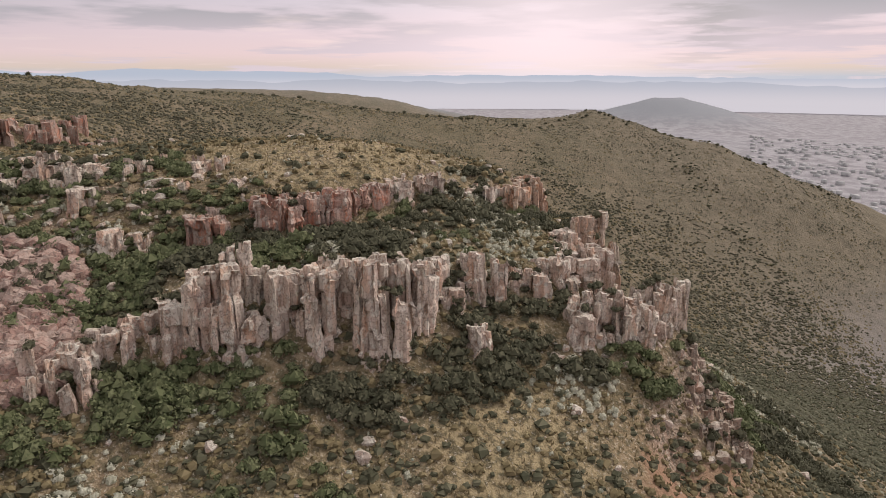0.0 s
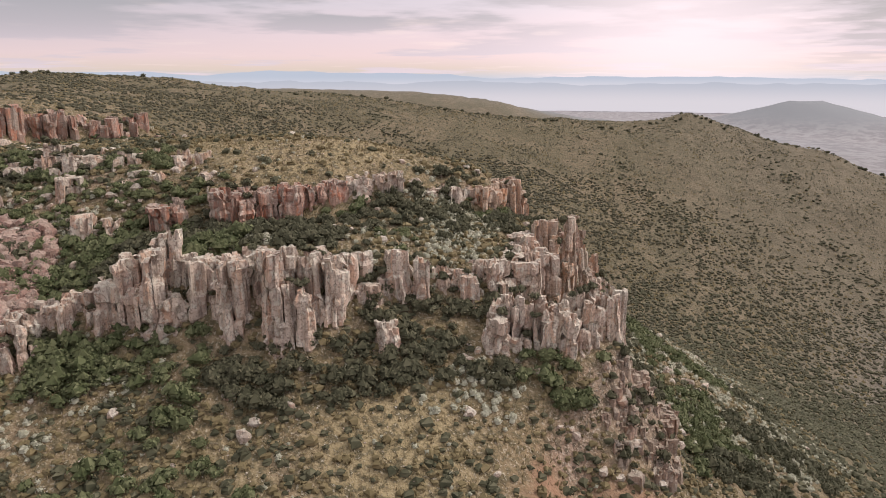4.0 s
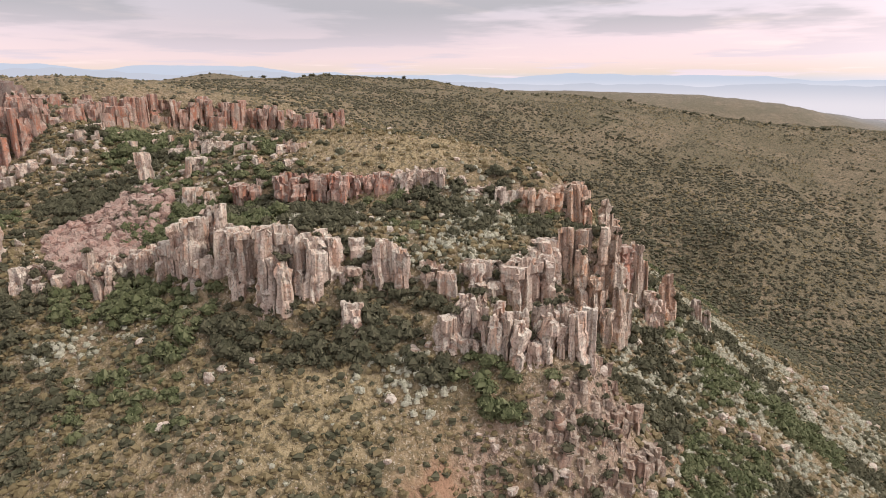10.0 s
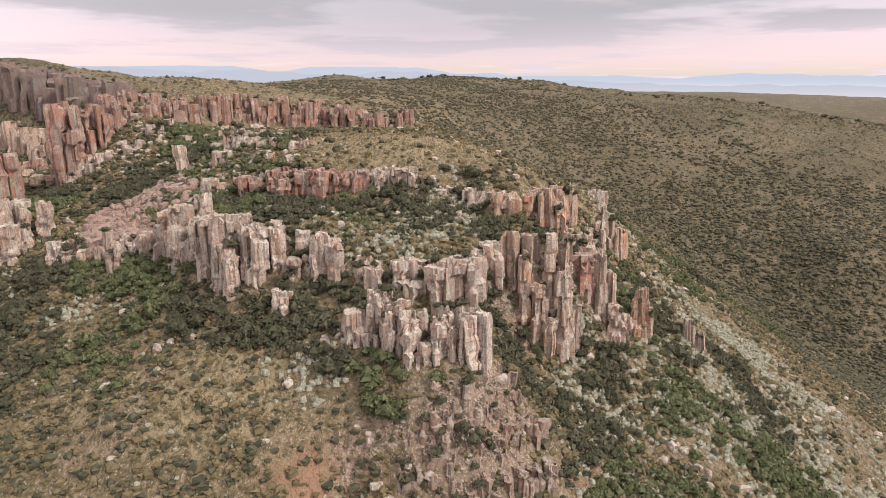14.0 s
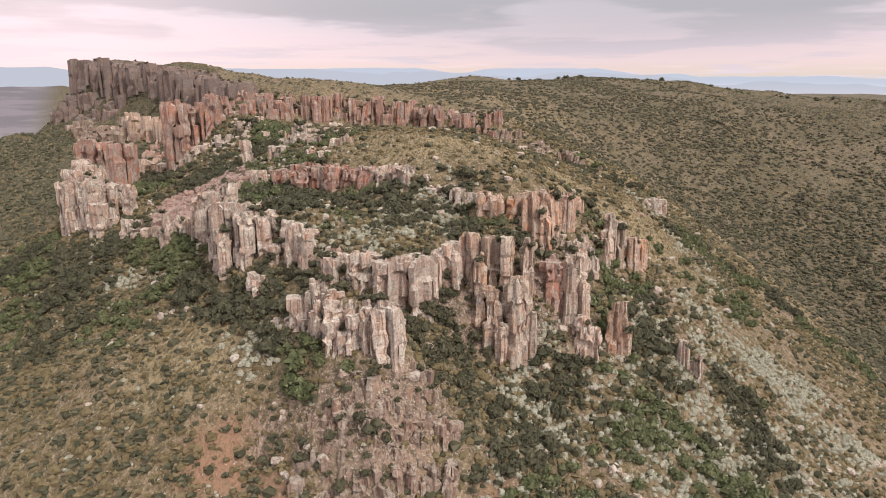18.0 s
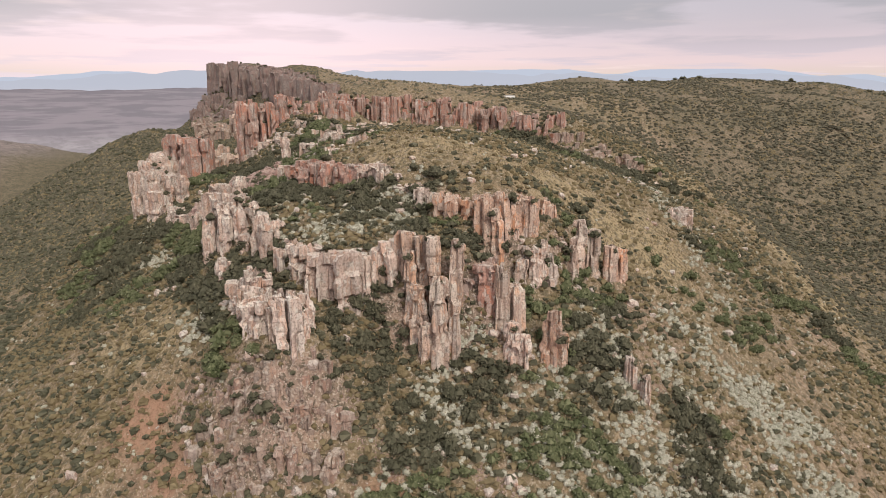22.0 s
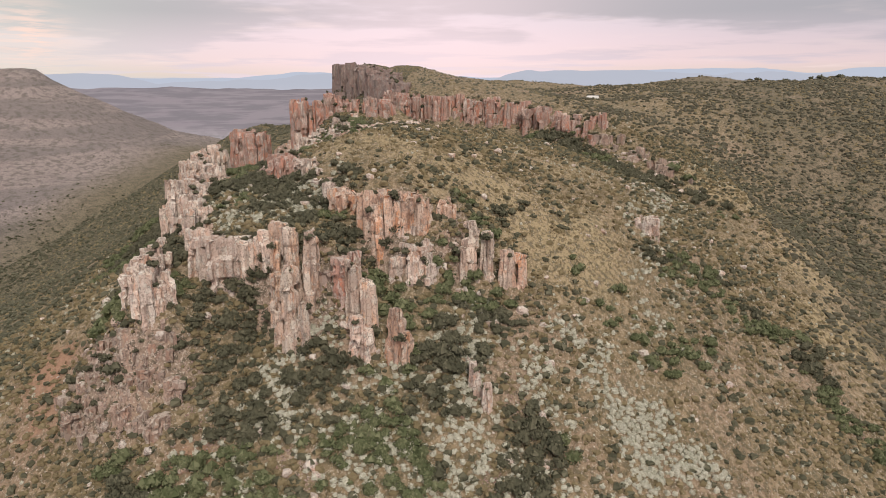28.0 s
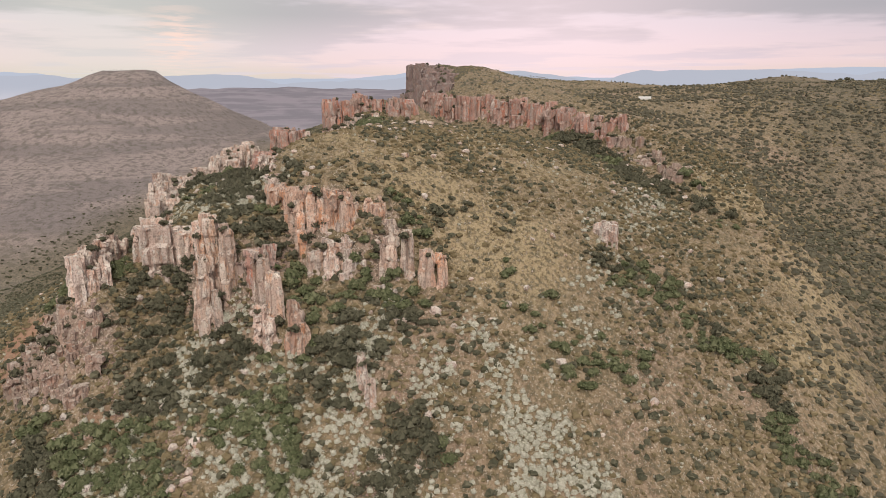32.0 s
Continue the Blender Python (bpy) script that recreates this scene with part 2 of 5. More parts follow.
    hazy_mauve = blend(n, l, times(n, l, span(n, l, mid, 0.48, 0.6), 0.75), hazy_mauve, (0.15, 0.13, 0.115))
    hazy_mauve = blend(n, l, times(n, l, span(n, l, fine, 0.48, 0.58), 0.5), hazy_mauve, (0.13, 0.115, 0.1))
    dull = blend(n, l, span(n, l, mid, 0.4, 0.6), (0.265, 0.207, 0.142), (0.185, 0.15, 0.102))
    dull = blend(n, l, times(n, l, span(n, l, big, 0.42, 0.58), 0.6), dull, (0.14, 0.125, 0.078))
    dull = blend(n, l, times(n, l, span(n, l, fine, 0.5, 0.58), 0.7), dull, (0.085, 0.077, 0.05))
    dull = blend(n, l, times(n, l, span(n, l, grit, 0.56, 0.64), 0.5), dull, (0.27, 0.23, 0.17))
    south = blend(n, l, span(n, l, mid, 0.4, 0.6), (0.225, 0.185, 0.122), (0.165, 0.138, 0.09))
    south = blend(n, l, times(n, l, span(n, l, fine, 0.48, 0.58), 0.5), south, (0.075, 0.07, 0.045))
    c = blend(n, l, times(n, l, times(n, l, span(n, l, where.outputs[1], 45.0, -30.0), span(n, l, where.outputs[1], -420.0, -250.0)), 0.8), c, south)
    c = blend(n, l, times(n, l, span(n, l, where.outputs[1], -140.0, -230.0), span(n, l, where.outputs[0], -170.0, -300.0)), c, hazy_mauve)
    # the far west: bluish haze of distance put into the ground colour
    hazy_lilac = blend(n, l, span(n, l, strata, 0.42, 0.58), (0.26, 0.235, 0.26), (0.20, 0.185, 0.21))
    c = blend(n, l, span(n, l, where.outputs[0], -1000.0, -1300.0), c, hazy_lilac)
    c = blend(n, l, times(n, l, span(n, l, where.outputs[1], 274.0, 300.0), 0.92), c, dull)
    # distant eastern slopes: haze painted in as a greyer, flatter brown
    east = blend(n, l, span(n, l, mid, 0.4, 0.6), (0.235, 0.195, 0.145), (0.175, 0.147, 0.108))
    east = blend(n, l, times(n, l, span(n, l, fine, 0.5, 0.58), 0.6), east, (0.15, 0.13, 0.095))
    c = blend(n, l, times(n, l, times(n, l, span(n, l, where.outputs[0], 30.0, 200.0), span(n, l, where.outputs[1], 290.0, 380.0)), 0.85), c, east)
    slope = blend(n, l, times(n, l, span(n, l, fine, 0.48, 0.58), 0.7), south, (0.075, 0.07, 0.045))
    c = blend(n, l, times(n, l, times(n, l, span(n, l, where.outputs[0], -112.0, -150.0), span(n, l, where.outputs[1], 108.0, 70.0)), span(n, l, where.outputs[1], -240.0, -140.0)), c, slope)
    c = blend(n, l, times(n, l, times(n, l, span(n, l, where.outputs[0], 62.0, 115.0), span(n, l, where.outputs[1], 340.0, 280.0)), 0.75), c, south)
    # far north: the land fades to a blue-grey that stands for haze
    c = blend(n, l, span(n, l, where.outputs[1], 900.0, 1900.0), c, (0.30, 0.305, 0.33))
    # the plain and the far country below, paled to lilac-grey as painted haze
    low = n.new("ShaderNodeSeparateXYZ")
    l.new(pos, low.inputs[0])
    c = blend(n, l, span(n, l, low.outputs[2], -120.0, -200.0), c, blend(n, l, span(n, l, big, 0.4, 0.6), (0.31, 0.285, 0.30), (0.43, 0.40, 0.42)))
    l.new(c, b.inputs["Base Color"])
    bumped(n, l, b, fine, 1.0, 0.9)
    bumped(n, l, b, grit, 0.8, 0.25)
    return m


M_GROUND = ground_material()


def leaf_material(name, a, c2, tip):
    m, n, l, b = material(name, 0.8)
    geo = n.new("ShaderNodeNewGeometry")
    patch = tex(n, l, "ShaderNodeTexNoise", geo.outputs["Position"], Scale=0.35, Detail=2.0).outputs[0]
    c = blend(n, l, span(n, l, patch, 0.35, 0.65), a, c2)
    c = blend(n, l, times(n, l, span(n, l, geo.outputs["Random Per Island"], 0.35, 1.0), 0.7), c, tip)
    l.new(c, b.inputs["Base Color"])
    return m


M_DARK = leaf_material("dark_shrub_leaves", (0.06, 0.06, 0.037), (0.09, 0.086, 0.054), (0.165, 0.152, 0.1))
M_GREEN = leaf_material("green_shrub_leaves", (0.072, 0.085, 0.038), (0.112, 0.12, 0.06), (0.22, 0.225, 0.125))
M_PALE = leaf_material("pale_grey_shrub_leaves", (0.37, 0.36, 0.275), (0.46, 0.44, 0.35), (0.60, 0.57, 0.47))
M_DRY = leaf_material("dry_brown_bush", (0.155, 0.122, 0.066), (0.19, 0.15, 0.082), (0.26, 0.205, 0.12))
M_GRASS = leaf_material("tan_grass", (0.31, 0.24, 0.14), (0.23, 0.183, 0.105), (0.42, 0.34, 0.22))
M_FAR = leaf_material("far_bush_leaves", (0.082, 0.076, 0.052), (0.105, 0.096, 0.065), (0.165, 0.148, 0.1))
M_STEM = material("grey_bark")[0]
M_STEM.node_tree.nodes["Principled BSDF"].inputs["Base Color"].default_value = (0.11, 0.09, 0.07, 1)


# ---- the lie of the land: break lines (x, y, height) ----
LAND = {
    "cliff_foot": [(-116, 52, -48.5), (-102, 50, -48), (-88, 52, -47), (-78, 60.5, -45), (-70, 67, -43.5), (-58, 73, -43), (-49, 78.6, -43.5), (-42.5, 83, -42), (-37, 86, -39.5), (-30, 86.6, -40), (-23, 87, -38.5), (-18, 88, -40), (-9, 86.6, -42), (-4, 88.4, -41.6), (0, 93, -40)],
    "cliff_nook": [(3, 96.4, -37), (8, 100, -38.6), (13, 101.8, -38.6), (19, 103, -40)],
    "bastion_foot": [(21.5, 97.4, -42.5), (25, 97, -43), (31, 98.8, -43.6), (37, 101.2, -43.8), (42.4, 106, -44), (43, 112, -44.4)],
    "block_foot": [(29, 112, -40.5), (30, 118, -41), (29, 123, -42)],
    "pillar_foot": [(33, 127.4, -50), (37, 129.6, -51.6), (40, 134, -52.4), (39.6, 139, -51), (36, 142, -46), (41.6, 146.6, -52), (43, 150, -53), (43, 156, -53.4)],
    "buttress_foot": [(37, 87.6, -60.5), (48, 92.2, -63), (52.6, 100, -63.6), (53.6, 109, -62), (53, 115, -61)],
    "buttress_top": [(34, 95, -49), (40, 99, -49), (44, 105, -48), (45, 112, -50)],
    "lower_bench": [(-37, 96.5, -29.4), (-25, 99, -29), (-9, 98, -28.6), (0, 104, -29.6), (8, 107.5, -31.4), (17, 113, -33), (21, 118, -32.4), (21, 125, -31.6), (25, 132.4, -30.6), (29, 139.6, -31), (30, 144, -32.4)],
    "scree": [(-75, 84, -36.6), (-54, 90.4, -37), (-64, 97, -29.6), (-76, 95, -30.4), (-66, 84, -37)],
    "cliff_back": [(-108, 67, -36), (-90, 66, -37), (-80, 72.5, -37), (-70, 75, -38.4), (-58, 80, -38.6), (-48, 86.6, -37.4)],
    "band_foot": [(-62, 103, -28), (-41, 109, -28.4), (-31.5, 110.6, -27.4), (-20, 115.8, -27), (-17, 118, -25.6), (-11, 121, -25), (-8, 124, -23.6), (0, 127, -23.6), (8, 133.6, -26), (14, 137.6, -28.4), (20.6, 142.4, -30), (22.4, 150, -31.4), (20.8, 157.4, -31), (17.4, 164.4, -30.6)],
    "band_top": [(-62, 113, -22), (-40, 114, -22.6), (-31, 117.4, -21), (-22, 121.6, -20.4), (-15, 125, -18.6), (-5, 130.4, -18), (2, 134.4, -20), (9, 141, -21), (14.6, 146, -22), (14.6, 153, -22.4), (11.6, 162, -24)],
    "crown": [(-70, 122, -18.5), (-45, 127, -17), (-20, 131, -15), (-10, 142, -15), (0, 151, -18), (-12, 162, -18)],
    "saddle": [(-96, 132, -17), (-100, 152, -17), (-108, 172, -19), (-78, 182, -20), (-40, 152, -14)],
    "lower_band": [(25, 149, -39.6), (27, 155.6, -41), (25.6, 163, -41.6), (21.6, 166, -42), (22, 170, -42.8), (21.4, 175, -43.6), (21.6, 180, -45)],
    "lower_band_top": [(19, 157, -33), (14, 167, -34.4), (13, 178, -38.6)],
    "east_face": [(10, 190, -41), (34, 165, -47), (41, 171, -54), (40, 192, -64), (54, 140, -62.5), (50, 121, -59.5), (38, 121, -49)],
    "east_foot": [(75, 150, -75), (76, 120, -78), (64, 180, -76), (70, 215, -86), (100, 180, -97), (120, 110, -104), (130, 250, -125)],
    "north_shoulder": [(-17, 211, -35.4), (-7, 217, -46), (0, 234, -60), (-65, 231, -37)],
    "shoulder_crest": [(-122, 240, -22), (-100, 252, -30.5), (-82, 261, -38), (-62, 270, -49), (-40, 274.5, -60.5), (-16, 270, -67), (-2, 273, -74), (16, 274, -84)],
    "behind_crest": [(-100, 276, -48), (-70, 288, -63), (-45, 294, -77), (-15, 292, -87), (12, 294, -97)],
    "gully": [(-130, 300, -42), (-90, 312, -62), (-60, 318, -77), (-10, 318, -92), (40, 306, -105), (100, 300, -118), (200, 300, -152), (400, 320, -195)],
    "far_slope": [(12, 349, -70), (-60, 400, -52), (100, 400, -88), (200, 420, -116), (320, 400, -150), (150, 500, -62), (20, 470, -52)],
    "far_ridge": [(-358, 336, 3), (-284, 475, -1), (-126, 531, -18), (80, 554, -42), (132, 597, -29), (244, 560, -62), (330, 520, -98), (430, 500, -140)],
    "north_table": [(-420, 1060, -22), (-330, 1090, -27), (-157, 1119, -31), (-60, 1130, -46)],
    "behind_ridge": [(-150, 750, -70), (150, 760, -90), (350, 700, -150), (-400, 700, -30), (0, 930, -120), (-250, 900, -70), (300, 1000, -180)],
    "mesa_rim": [(-442, 54, 12), (-420, 58, 12), (-355, 88, 9), (-286, 110, 4), (-210, 126, -2.4), (-181, 131, -5.4), (-166, 147, -6.4), (-156, 166, -6.8), (-139, 192, -10), (-121, 217, -13.4)],
    "mesa_foot": [(-472, 40, -24), (-446, 26, -22), (-425, 31, -21), (-358, 61, -22), (-290, 83, -23), (-214, 100, -28), (-188, 107, -31)],
    "mesa_apron": [(-440, 0, -42), (-350, 20, -34), (-297, 14, -30), (-262, 34, -33), (-238, 56, -34), (-200, 66, -36), (-172, 64, -38), (-150, 52, -40), (-126, 60, -40)],
    "south_spur": [(-297, 14, -30), (-303, -17, -42), (-290, -50, -60), (-270, -90, -84)],
    "wall_foot": [(-172, 123, -24), (-157, 138.6, -23), (-145, 159, -23), (-129, 185.4, -24), (-110.6, 211, -28), (-108, 222, -27)],
    "promontory_foot": [(-148, 88, -37), (-137, 83.6, -37.6), (-126.6, 88, -33), (-123.6, 98, -22), (-122.6, 104, -15.6), (-121, 117, -14.4), (-123, 131, -17)],
    "promontory_top": [(-144, 99, -9), (-136, 112, -8.4), (-134, 128, -8.6)],
    "promontory_apron": [(-108, 112, -17), (-112, 95, -27), (-100, 90, -32)],
    "plateau": [(-233, 229, -11), (-185, 226, -12), (-380, 128, 3), (-430, 100, 6), (-320, 146, -1), (-250, 165, -5), (-300, 200, -5), (-200, 250, -9), (-400, 240, -7), (-450, 150, 3), (-500, 300, -4), (-180, 300, -15), (-150, 380, -24), (-600, 500, -18), (-800, 300, -18), (-520, 120, 4)],
    "south_slope": [(-117, 20, -63), (-46, 31, -73), (31, 82, -56), (42, 86, -61), (-11, 78, -48), (0, 66, -53.6), (0, 30, -76), (70, 80, -80), (-60, 55, -54)],
    "south_valley": [(0, -60, -118), (-150, -70, -106), (-340, -60, -80), (-250, -220, -150), (110, 30, -112), (250, 100, -150), (-450, -100, -110), (-150, -350, -170), (200, -200, -175)],
    "lowland": [(700, 0, -210), (700, 500, -215), (600, 1000, -215), (1500, 800, -220), (-1000, -300, -150), (-700, -700, -170), (0, -800, -200), (-1200, 100, -120)],
}
SINGLE = ("scree", "crown", "saddle", "east_face", "east_foot", "north_shoulder", "far_slope", "behind_ridge", "plateau", "south_slope", "south_valley", "lowland", "promontory_apron")


def densify(line, step):
    out = [line[0]]
    for a, b in zip(line, line[1:]):
        k = max(1, int(math.dist(a[:2], b[:2]) / step))
        out += [tuple(a[i] + (b[i] - a[i]) * j / k for i in range(3)) for j in range(1, k + 1)]
    return out


KNOTS = np.array([p for k, line in LAND.items() for p in (line if k in SINGLE else densify(line, 7 if -120 < line[0][0] < 60 and line[0][1] < 200 else 24))], float)
_d = np.hypot(KNOTS[:, None, 0] - KNOTS[None, :, 0], KNOTS[:, None, 1] - KNOTS[None, :, 1])
_n = len(KNOTS)
_A = np.zeros((_n + 1, _n + 1))
_A[:_n, :_n], _A[:_n, _n], _A[_n, :_n] = -_d - 0.25 * np.eye(_n), 1, 1
_W = np.linalg.solve(_A, np.append(KNOTS[:, 2], 0))


def wobble(x, y, size, seed=0):
    """Smooth value noise, -1 to 1, on whole arrays."""
    x, y = np.asarray(x, float) / size + 137.3 * seed + 5000, np.asarray(y, float) / size + 71.7 * seed + 5000
    i, j = np.floor(x), np.floor(y)
    u, v = x - i, y - j
    u, v = u * u * (3 - 2 * u), v * v * (3 - 2 * v)

    def r(a, b):
        s = np.sin(a * 127.1 + b * 311.7) * 43758.5453
        return s - np.floor(s)
    return 2 * ((r(i, j) * (1 - u) + r(i + 1, j) * u) * (1 - v) + (r(i, j + 1) * (1 - u) + r(i + 1, j + 1) * u) * v) - 1


def height(x, y):
    x, y = np.atleast_1d(np.asarray(x, float)), np.atleast_1d(np.asarray(y, float))
    z = np.full(x.shape, _W[_n])
    for k in range(_n):
        z = z - _W[k] * np.hypot(x - KNOTS[k, 0], y - KNOTS[k, 1])
    # the flat-topped hill across the valley
    a, b = (x + 660) * 0.63 - (y + 430) * 0.78, (x + 660) * 0.78 + (y + 430) * 0.63
    r = np.hypot(np.where(a > 0, a * 0.55, a), b * 0.9)
    cap = np.where(r < 30, 16.5 - 0.03 * r, np.where(r < 38, 15.6 - (r - 30) * 1.3, 5.2 - (r - 38) * 0.50 + np.maximum(r - 190, 0) * 0.26))
    z = np.maximum(z, cap + 4 * wobble(x, y, 60, 3) * np.clip((r - 60) / 120, 0, 1))
    far = np.clip((np.hypot(x, y - 130) - 1500) / 1500, 0, 1)
    z = z * (1 - far) - 215 * far
    # the long ridge beyond it and the low hill out on the plain
    t = (x + 2190) * 0.42 - (y + 1010) * 0.9
    z = np.maximum(z, -16 + 9 * wobble(x, y, 500, 6) - 0.35 * np.maximum(np.abs((x + 2190) * 0.9 + (y + 1010) * 0.42) - 60, 0) - 0.2 * np.maximum(np.abs(t + 300) - 620, 0))
    q = np.hypot(x - 930, (y - 2760) * 0.8)
    z = np.maximum(z, -85 - 0.28 * np.maximum(q - 60, 0) + 0.05 * np.maximum(q - 300, 0))
    out = np.clip((np.hypot(x, y - 130) - 150) / 200, 0, 1)
    return z + 0.5 * wobble(x, y, 7, 1) + 0.25 * wobble(x, y, 2.7, 2) + out * (2.5 * wobble(x, y, 40, 4) + 1.2 * wobble(x, y, 17, 5))


def axis(lo, hi, step, far):
    a = list(np.arange(lo, hi + 0.1, step))
    for sign, edge in ((-1, lo), (1, hi)):
        s, p = step, edge
        while abs(p) < far:
            s = min(s * 1.045, 160)
            p += sign * s
            a.append(p)
    return np.array(sorted(a))


def link(name, bm, mat, parent=None, label=""):
    me = bpy.data.meshes.new(name)
    bm.to_mesh(me)
    bm.free()
    return link_mesh(name, me, mat, parent, label)


def link_mesh(name, me, mat, parent=None, label=""):
    if mat and not me.materials:
        me.materials.append(mat)
    ob = new(name, me)
    ob.parent = parent
    return tagged(ob, label)


def raw_mesh(name, v, f):
    """A mesh from arrays of corners and of faces that all have the same number of sides."""
    me = bpy.data.meshes.new(name)
    v, f = np.asarray(v, np.float32), np.asarray(f, np.int32)
    k = f.shape[1]
    me.vertices.add(len(v))
    me.vertices.foreach_set("co", v.ravel())
    me.loops.add(f.size)
    me.loops.foreach_set("vertex_index", f.ravel())
    me.polygons.add(len(f))
    me.polygons.foreach_set("loop_start", np.arange(0, f.size, k, dtype=np.int32))
    me.update(calc_edges=True)
    return me


GX, GY = axis(-110, 80, 1.25, 4900), axis(40, 220, 1.25, 4900)
_gx, _gy = np.meshgrid(GX, GY)
_gz = height(_gx.ravel(), _gy.ravel())
_i = np.arange(len(GX) * len(GY)).reshape(len(GY), len(GX))
ground_mesh = raw_mesh("ground", np.stack([_gx.ravel(), _gy.ravel(), _gz], 1), np.stack([_i[:-1, :-1].ravel(), _i[:-1, 1:].ravel(), _i[1:, 1:].ravel(), _i[1:, :-1].ravel()], 1))
ground_mesh.polygons.foreach_set("use_smooth", np.ones(len(ground_mesh.polygons), bool))
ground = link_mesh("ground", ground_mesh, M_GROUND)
tagged(ground, "dry hillside of tan grass, brown earth and stones", "ground", kind="structure")


# ---- rock columns ----
def cell(points, k, reach, rnd):
    """The outline of the ground nearer to point k than to the others."""
    px, py = points[k]
    turn, sides = rnd.uniform(0, math.tau), rnd.choice((4, 5, 5, 6))
    poly = [(px + reach * 1.12 * math.cos((q + rnd.uniform(-0.2, 0.2)) * math.tau / sides + turn), py + reach * 1.12 * math.sin((q + rnd.uniform(-0.2, 0.2)) * math.tau / sides + turn)) for q in range(sides)]
    for j, (qx, qy) in enumerate(points):
        if j == k or abs(qx - px) > 2 * reach or abs(qy - py) > 2 * reach:
            continue
        mx, my, nx, ny = (px + qx) / 2, (py + qy) / 2, qx - px, qy - py
        out = []
        for i in range(len(poly)):
            a, b = poly[i], poly[(i + 1) % len(poly)]
            da, db = (a[0] - mx) * nx + (a[1] - my) * ny, (b[0] - mx) * nx + (b[1] - my) * ny
            if da <= 0:
                out.append(a)
            if (da < 0) != (db < 0) and da != db:
                f = da / (da - db)
                out.append((a[0] + (b[0] - a[0]) * f, a[1] + (b[1] - a[1]) * f))
        poly = out
        if len(poly) < 3:
            return None
    return poly


def shards(px, py, scale, seed):
    """A broken pattern in plan: for each place a random number of its cell, another one, and how far it lies from the cell's edge."""
    q = np.stack([px, py], 1) / scale
    base = np.floor(q)
    near, second, one, two = np.full(len(q), 9e9), np.full(len(q), 9e9), np.zeros(len(q)), np.zeros(len(q))
    for dx in (-1, 0, 1):
        for dy in (-1, 0, 1):
            c = base + (dx, dy)
            h = np.sin(c @ np.array([[127.1, 269.5], [311.7, 183.3]]) + seed) * 43758.5453
            h = h - np.floor(h)
            d = np.sqrt(((c + 0.1 + 0.8 * h - q) ** 2).sum(1))
            closer = d < near
            second = np.where(closer, near, np.minimum(second, d))
            one, two = np.where(closer, h[:, 0], one), np.where(closer, (h[:, 1] * 7.3 + h[:, 0] * 3.1) % 1.0, two)
            near = np.minimum(near, d)
    return one, two, second - near


